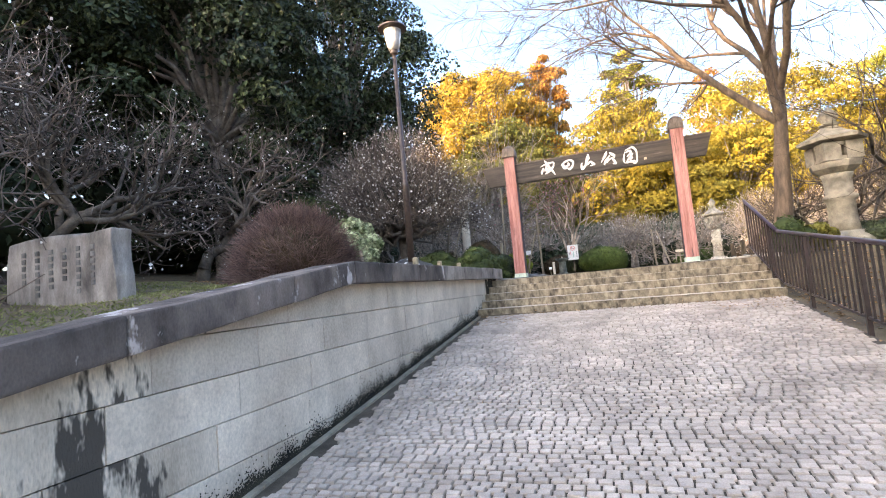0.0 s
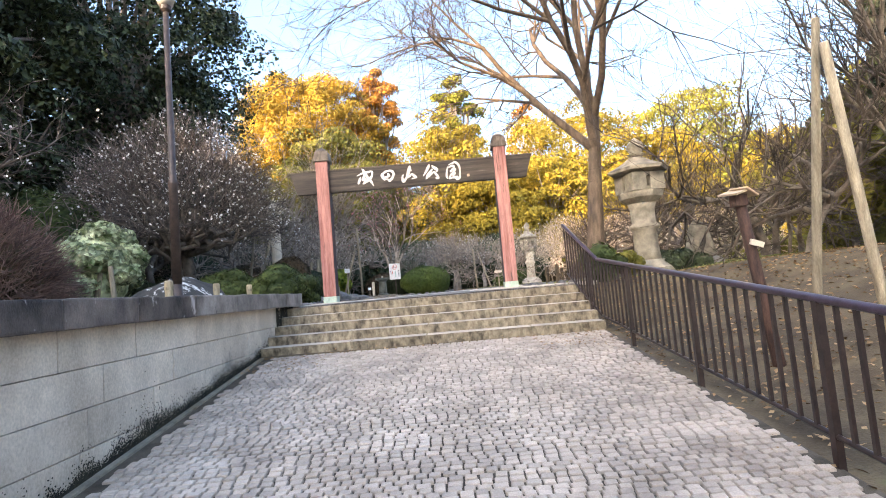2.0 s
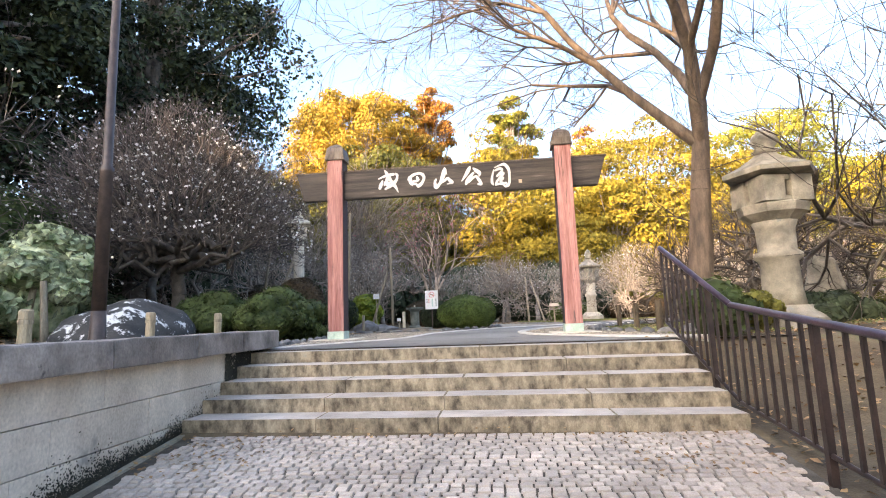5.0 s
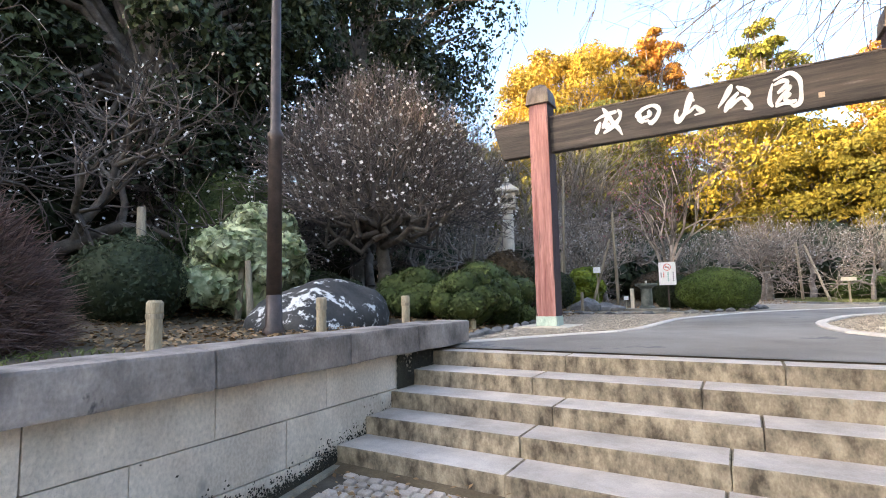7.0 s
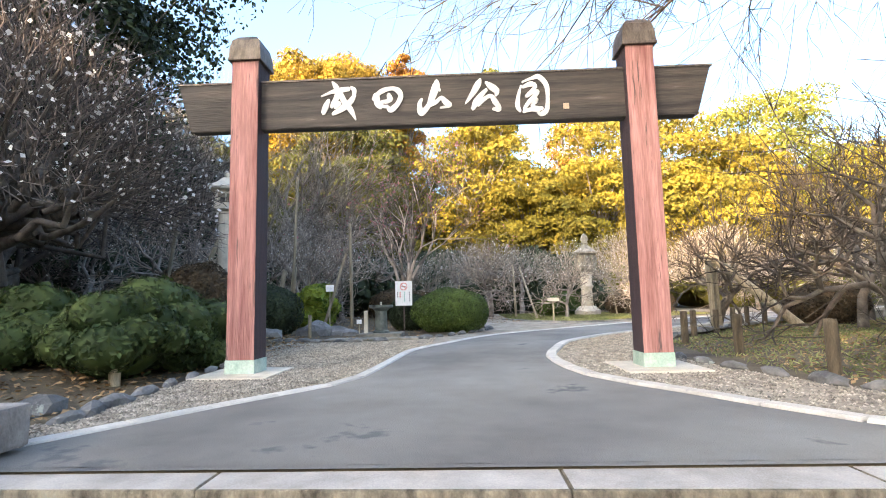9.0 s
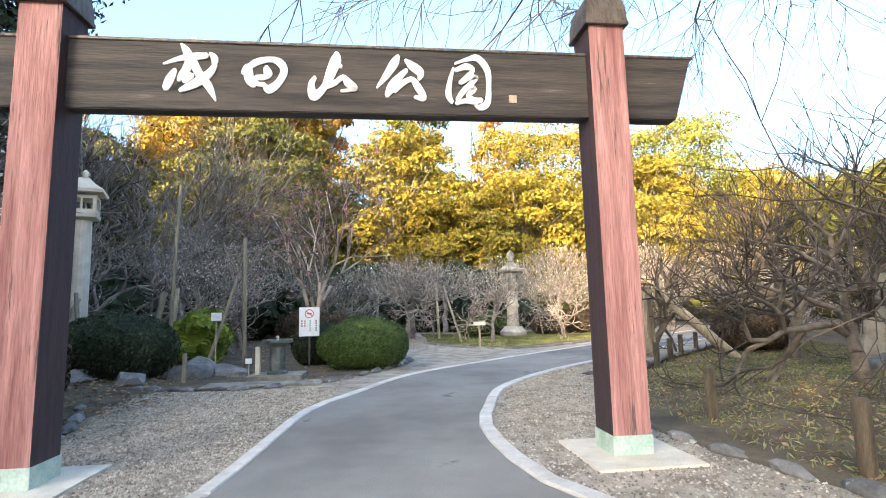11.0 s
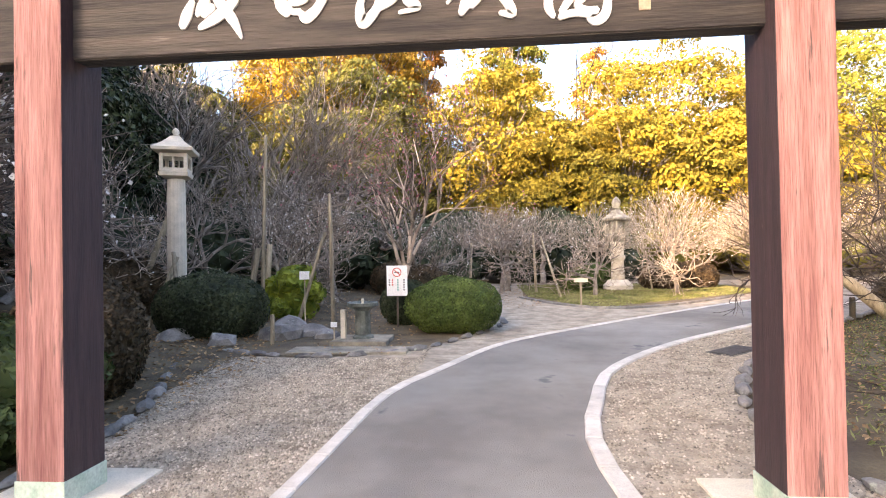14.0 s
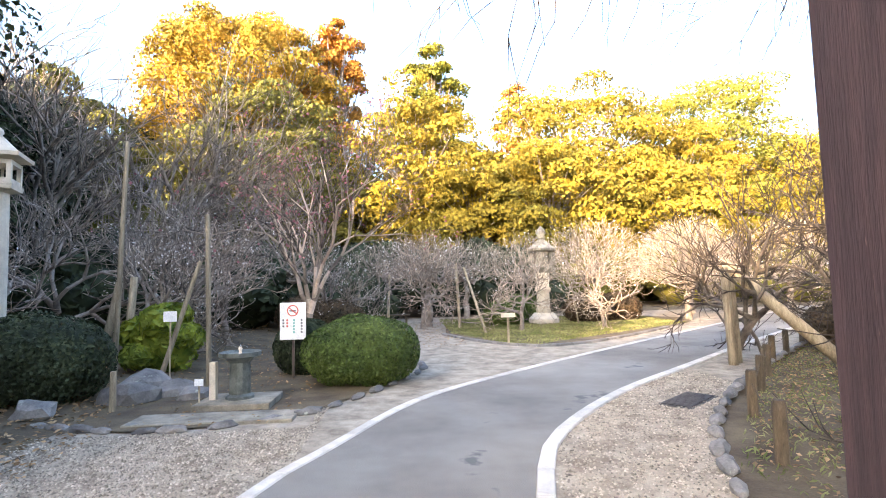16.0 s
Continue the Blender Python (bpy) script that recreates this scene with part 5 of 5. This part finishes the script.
STK = "wooden tree stakes"
for (x0, y0, z1, x1, y1, r) in ((-7.6, 22.4, 5.1, -6.8, 23.1, 0.07), (-3.8, 21.1, 2.28, -3.8, 21.1, 0.05), (-6.0, 24.6, 3.6, -5.7, 24.7, 0.09), (-5.5, 24.6, 3.7, -5.35, 24.6, 0.09), (-3.18, 22.9, 4.75, -3.25, 22.95, 0.05), (-3.95, 22.6, 3.9, -3.35, 22.9, 0.045), (-4.95, 23.2, 6.2, -4.85, 23.3, 0.05), (-6.2, 22.4, 3.6, -6.6, 22.6, 0.05), (-6.9, 22.0, 3.4, -6.4, 22.3, 0.05), (-5.9, 21.6, 3.5, -6.3, 22.0, 0.05),
                                (2.3, 33.0, 4.2, 2.2, 33, 0.06), (2.95, 30.6, 4.0, 2.4, 32.0, 0.05), (-7.0, 20.3, 5.0, -6.6, 20.4, 0.05), (7.1, 33.4, 3.3, 6.9, 33.6, 0.04), (-0.4, 31.5, 3.8, -0.3, 31.6, 0.05), (-1.4, 31, 3.6, -1.3, 31.0, 0.045), (-6.6, 12.2, 2.9, -6.7, 12.2, 0.06), (-8.6, 11.6, 3.9, -8.7, 11.6, 0.09), (-7.2, 12.4, 3.3, -6.9, 12.3, 0.06),
                                (6.55, 23.05, 3.6, 6.5, 23.1, 0.09), (6.8, 23.3, 3.5, 6.75, 23.3, 0.09), (8.6, 22.6, 3.7, 6.6, 23.3, 0.13)):
    s = thing("tree_stake", "weathered wooden stake propping a plum tree", "stake", group=STK)
    bar((x0, y0, ground_z(x0, y0) - 0.05), (x1, y1, z1), r, r * 0.8, M_POLE, s, "pole", 8)
for (p, q, r, lab) in (((4.62, 6.6, 0.45), (4.18, 6.4, 3.9), 0.055, "pale leaning prop pole tied to a tree"), ((4.0, 6.9, 0.5), (4.22, 6.5, 4.2), 0.05, "grey upright prop pole tied to a tree")):
    s = thing("prop_pole", lab, "pole", group="prop poles beyond the railing")
    bar(p, q, r, r * 0.8, M_POLE, s, "pole", 8)
hat = thing("birdhouse_post", "leaning rusty-brown post with a small plank roof", "post")
bar((3.86, 7.2, 0.40), (3.60, 7.15, 2.56), 0.068, 0.058, M_RUST, hat, "trunk", 10)
for lean, dx in ((24, -0.055), (-24, 0.055)):
    bm = box(-0.085, 0.085, -0.13, 0.13, 0, 0.022, 0.004)
    bmesh.ops.transform(bm, matrix=pose(3.585 + dx, 7.12, 2.585, 6, -lean + 8, 15), verts=bm.verts)
    part("roof_board", bm, M_TAN, hat, "pale plank roof board")
part("box_body", box(3.52, 3.655, 7.07, 7.20, 2.44, 2.57, 0.006), M_RUST, hat)
bm = box(-0.075, 0.075, -0.012, 0.012, -0.03, 0.03, 0.004)
bmesh.ops.transform(bm, matrix=pose(3.68, 7.06, 2.02, 0, 20, 0), verts=bm.verts)
part("tag", bm, M_PALE, hat, "pale nailed tag")

sign = thing("notice_sign", "white no-smoking notice board on a thin post", "sign", (-1.80, 23.2, 1.7))
part("pole", box(-0.02, 0.02, 0.02, 0.05, -0.05, 1.35), M_LAMP, sign)
board = part("board", box(-0.235, 0.235, -0.012, 0.012, 0.74, 1.42, 0.006), M_WHITE, sign, "white board")
bm = bmesh.new()
for k in range(24):
    a0, a1 = 2 * math.pi * k / 24, 2 * math.pi * (k + 1) / 24
    bm.faces.new([bm.verts.new((r * math.cos(a), -0.016, 1.27 + r * math.sin(a))) for r, a in ((0.085, a0), (0.105, a0), (0.105, a1), (0.085, a1))])
ring = part("ban_ring", bm, M_RED, board)
bm = box(-0.095, 0.095, -0.017, -0.014, -0.01, 0.01)
bmesh.ops.transform(bm, matrix=pose(0, 0, 1.27, 0, 40, 0), verts=bm.verts)
part("ban_bar", bm, M_RED, board)
part("cigarette", box(-0.06, 0.06, -0.0155, -0.0125, 1.255, 1.28), M_INK, board)
for i, (x, m) in enumerate(((0.16, M_INK), (0.02, M_TEAL), (-0.10, M_RED), (-0.17, M_INK))):
    for j in range(5 if i < 2 else 3):
        part("text_bar", box(x - 0.016, x + 0.016, -0.0155, -0.0125, 1.08 - j * 0.055, 1.115 - j * 0.055), m, board)
fount = thing("drinking_fountain", "dark bronze drinking fountain on a stone step", "fountain", (-2.12, 21.25, 1.73))
part("step", box(-0.52, 0.52, -0.42, 0.40, -0.05, 0.09, 0.02), M_STONE, fount)
part("pedestal", lathe([(0.20, 0.09), (0.20, 0.13), (0.15, 0.16), (0.145, 0.60), (0.20, 0.66)], 12), M_BASIN, fount)
part("basin", lathe([(0.20, 0.66), (0.29, 0.69), (0.29, 0.75), (0.26, 0.75), (0.22, 0.715), (0.02, 0.705)], 20), M_BASIN, fount)
part("spout", lathe([(0.022, 0.70), (0.022, 0.78), (0.035, 0.79), (0.02, 0.82)], 10), M_PALE, fount)
part("tap_post", box(-0.40, -0.31, -0.10, 0.0, 0.09, 0.62, 0.008), M_PALE, fount, "pale stone tap post")
flat = thing("paving_slab", "flat pale paving slabs before the drinking fountain", "paving", (-2.1, 20.4, 1.735))
part("slab", box(-1.1, 0.95, -0.22, 0.32, -0.05, 0.02, 0.01), M_STONE, flat)
for nm, (x, y, z, w, lab) in (("label_sign", (-3.72, 22.6, 2.95, 0.11, "small white plant label tied to a stake")), ("label_sign", (-2.6, 21.0, 2.1, 0.06, "small white plant label in the bed"))):
    ls = thing(nm, lab, "sign", (x, y, z), group="plant labels")
    part("plate", box(-w, w, -0.006, 0.006, -w * 0.8, w * 0.8, 0.002), M_WHITE, ls)
    part("stick", box(-0.012, 0.012, 0.006, 0.02, -(z - 1.7), 0), M_POLE, ls)
ts = thing("label_post", "low wooden label post on the lawn edge", "sign", (3.05, 27.4, 1.72))
part("stem", box(-0.03, 0.03, -0.02, 0.02, -0.1, 0.85, 0.004), M_POLE, ts)
part("plate", box(-0.20, 0.20, -0.045, -0.022, 0.74, 0.86, 0.004), M_PALE, ts)
drain = thing("drain_cover", "slotted iron drain cover set in gravel", "drain", (4.15, 20.45, PLAZA + 0.012), 40)
part("rim", box(-0.5, 0.5, -0.22, 0.22, -0.02, 0.006), M_IRON, drain)
for i in range(14):
    part("slat", box(-0.46 + i * 0.066, -0.42 + i * 0.066, -0.19, 0.19, 0.006, 0.02), M_IRON, drain)
bench = thing("bench", "dark wooden bench in the shade of the grove", "bench", (-0.4, 36.5, 1.7))
part("seat", box(-0.8, 0.8, -0.2, 0.2, 0.38, 0.43, 0.01), M_DBOLL, bench)
for sx in (-0.65, 0.65):
    part("leg", box(sx - 0.05, sx + 0.05, -0.18, 0.18, 0, 0.38, 0.006), M_DBOLL, bench)

# ---- lawn island ----
ISL = catmull([(1.5, 30.8), (2.4, 28.4), (3.7, 26.85), (5.4, 27.4), (7.6, 29.2), (9.4, 30.9)])
tagged(sheet("lawn_island", catmull([(1.6, 31), (2.0, 34.5), (3.5, 37.5), (6, 38.5), (9, 38), (11.5, 36.5)]), ISL + [Vector((11.5, 33, 0)), Vector((12.5, 35, 0))], PLAZA + 0.03, M_SOIL, 40, 16), "thin winter lawn island under plum trees", "lawn", kind="structure")
kerb_line("kerb_island", ISL, "low stone edging round the lawn island", 0.14, 0.07, 0.5, M_ROCK, "edging_stone")


def inside(x, y):
    return (y > 27.2 and x > 1.8 + max(0, (31 - y)) * 0.35 and y - 27 > (x - 3.7) * 0.75 and x < 11)


rngn = np.random.default_rng(77)
pts = np.column_stack([rngn.uniform(1.5, 11, 30000), rngn.uniform(27, 38, 30000)])
pts = np.array([(x, y, PLAZA + 0.05) for x, y in pts if inside(x, y)])
nn = np.column_stack([rngn.normal(size=len(pts)), rngn.normal(size=len(pts)), np.full(len(pts), 0.15)])
tagged(new("grass", leaf_mesh("grass", pts, 0.045, L_GRASS, rngn, nn, 0.3, 0.3)), "short patchy winter grass on the lawn", "grass", kind="stuff")


def scatter(name, n, x0, x1, y0, y1, size, material, label, category, test, lift=0.012, seed=1, flatness=0.5, aspect=0.6):
    rg = np.random.default_rng(seed)
    pts = [(x, y, ground_z(x, y) + lift) for x, y in zip(rg.uniform(x0, x1, n), rg.uniform(y0, y1, n)) if test(x, y)]
    pts = np.array(pts)
    up = np.tile(np.array([[0, 0, 1.0]]), (len(pts), 1))
    return tagged(new(name, leaf_mesh(name, pts, size, material, rg, up, flatness, aspect)), label, category, kind="stuff")


scatter("leaf_litter", 9000, 2.5, 10, -2, 12, 0.035, L_FALLEN, "dry fallen leaves on the soil bank", "leaves", lambda x, y: x > 2.95 or random.random() < 0.25, 0.03, 3)
scatter("lawn_litter", 16000, 2.8, 14, 12, 26, 0.03, L_FALLEN, "dry fallen leaves on the thin lawn", "leaves", lambda x, y: x > 3.3 + 0.75 * max(0, y - 18), 0.02, 4)
scatter("lawn_grass", 24000, 3, 14, 12, 27, 0.035, L_GRASS, "thin winter grass on the lawn", "grass", lambda x, y: x > 3.2 + 0.75 * max(0, y - 18), 0.03, 5, 2.5, 0.25)
scatter("bank_grass", 16000, -10, -3.3, -2, 9, 0.03, L_GRASS, "thin grass and moss on the bank", "grass", lambda x, y: True, 0.02, 6, 2.5, 0.25)
scatter("bed_litter", 9000, -10, -3.2, 9, 22, 0.035, L_FALLEN, "dry leaves under the clipped shrubs", "leaves", lambda x, y: True, 0.03, 8)
scatter("step_litter", 700, -2.8, 2.8, 8.9, 9.95, 0.022, L_FALLEN, "dry leaves swept against the bottom step", "leaves", lambda x, y: abs(x) > 1.6 or y > 9.8, 0.05, 9)
scatter("island_litter", 5000, -6, 2, 20, 36, 0.03, L_FALLEN, "dry leaves scattered under the plum trees", "leaves", lambda x, y: x < -1.2 or y > 27, 0.05, 10)

# loose pebbles of the gravel
rg = np.random.default_rng(15)
pv = []
for (xa, xb, ya, yb, n, test) in ((-4.6, -0.8, 12.3, 21, 44000, lambda x, y: True), (1.0, 5.5, 12.0, 22.5, 36000, lambda x, y: True)):
    for x, y in zip(rg.uniform(xa, xb, n), rg.uniform(ya, yb, n)):
        if xa < 0:
            k = min(KERB_L, key=lambda p: abs(p.y - y)).x
            ok = max(-3.2 - 0.28 * max(0, y - 16), -4.6) < x < k - 0.08 and not (y > 19.9 and x < -0.9)
        else:
            k = min(KERB_R, key=lambda p: abs(p.y - y)).x
            e = min(BED_R, key=lambda p: abs(p.y - y)).x
            ok = k + 0.09 < x < e
        if ok:
            pv.append((x, y, PLAZA + 0.012))
pv = np.array(pv)
s = rg.uniform(0.008, 0.018, len(pv))[:, None]
a = rg.uniform(0, 6.28, len(pv))
tri = [np.column_stack([np.cos(a + o), np.sin(a + o), np.zeros(len(pv))]) * s for o in (0, 1.57, 3.14, 4.71)]
apex = pv + np.column_stack([rg.normal(size=len(pv)) * 0.003, rg.normal(size=len(pv)) * 0.003, s[:, 0] * 0.9])
verts = np.stack([pv + tri[0], pv + tri[1], pv + tri[2], pv + tri[3], apex], axis=1).reshape(-1, 3)
b5 = np.arange(len(pv))[:, None] * 5
fc = np.concatenate([b5 + np.array([[k, (k + 1) % 4, 4]]) for k in range(4)])
tagged(new("pebbles", fast_mesh("pebbles", verts, fc, M_PEBBLE)), "loose beige and grey gravel pebbles", "gravel", kind="stuff")

# ---- setts of the ramp ----
SW, SD = 0.108, 0.076
rng = random.Random(77)
near, rest_v, rest_f = [], [], []
SETT_MESHES = []
for i in range(8):
    w, d = SW / 2 - 0.005, SD / 2 - 0.0045
    jit = lambda s: s * rng.uniform(0.88, 1.0)
    lowr = [(-jit(w), -jit(d), -0.03), (jit(w), -jit(d), -0.03), (jit(w), jit(d), -0.03), (-jit(w), jit(d), -0.03)]
    mid = [(x, y, 0.004) for x, y, _ in lowr]
    top = [(x * 0.90, y * 0.87, 0.012 + rng.uniform(-0.002, 0.002)) for x, y, _ in lowr]
    SETT_MESHES.append((lowr + mid + top, [(k, (k + 1) % 4, 4 + (k + 1) % 4, 4 + k) for k in range(4)] + [(4 + k, 4 + (k + 1) % 4, 8 + (k + 1) % 4, 8 + k) for k in range(4)] + [(8, 9, 10, 11)]))
sett_data = [mesh_of("sett", v, f, M_SETT) for v, f in SETT_MESHES]
tilt = math.degrees(math.atan(0.117))
y, row = -2.6, 0
while y < 9.9:
    x = -2.68 + rng.uniform(0, SW) + 0.03 * math.sin(row * 0.7)
    while x < 2.72:
        sc = rng.uniform(0.85, 1.18)
        x += SW * sc / 2
        yy = y + 0.012 * math.sin(x * 2.1 + row) + rng.uniform(-0.006, 0.006)
        m = pose(x, yy, ramp_z(yy) + rng.uniform(-0.003, 0.003), tilt + rng.uniform(-2, 2), rng.uniform(-2, 2), rng.uniform(-4, 4)) @ Matrix.Diagonal((sc, 1, 1, 1))
        k = rng.randrange(8)
        if 2.0 < y < 3.4 and -1.8 < x < 1.8 and len(near) < 300:
            near.append(child("sett", sett_data[k], pavement, m=m))
        else:
            b = len(rest_v)
            rest_v.extend(tuple(m @ Vector(v)) for v in SETT_MESHES[k][0])
            rest_f.extend(tuple(b + q for q in f) for f in SETT_MESHES[k][1])
        x += SW * sc / 2
    y += SD
    row += 1
tagged(child("setts", fast_mesh("setts", np.array(rest_v), np.array(rest_f), M_SETT), pavement), kind="stuff")
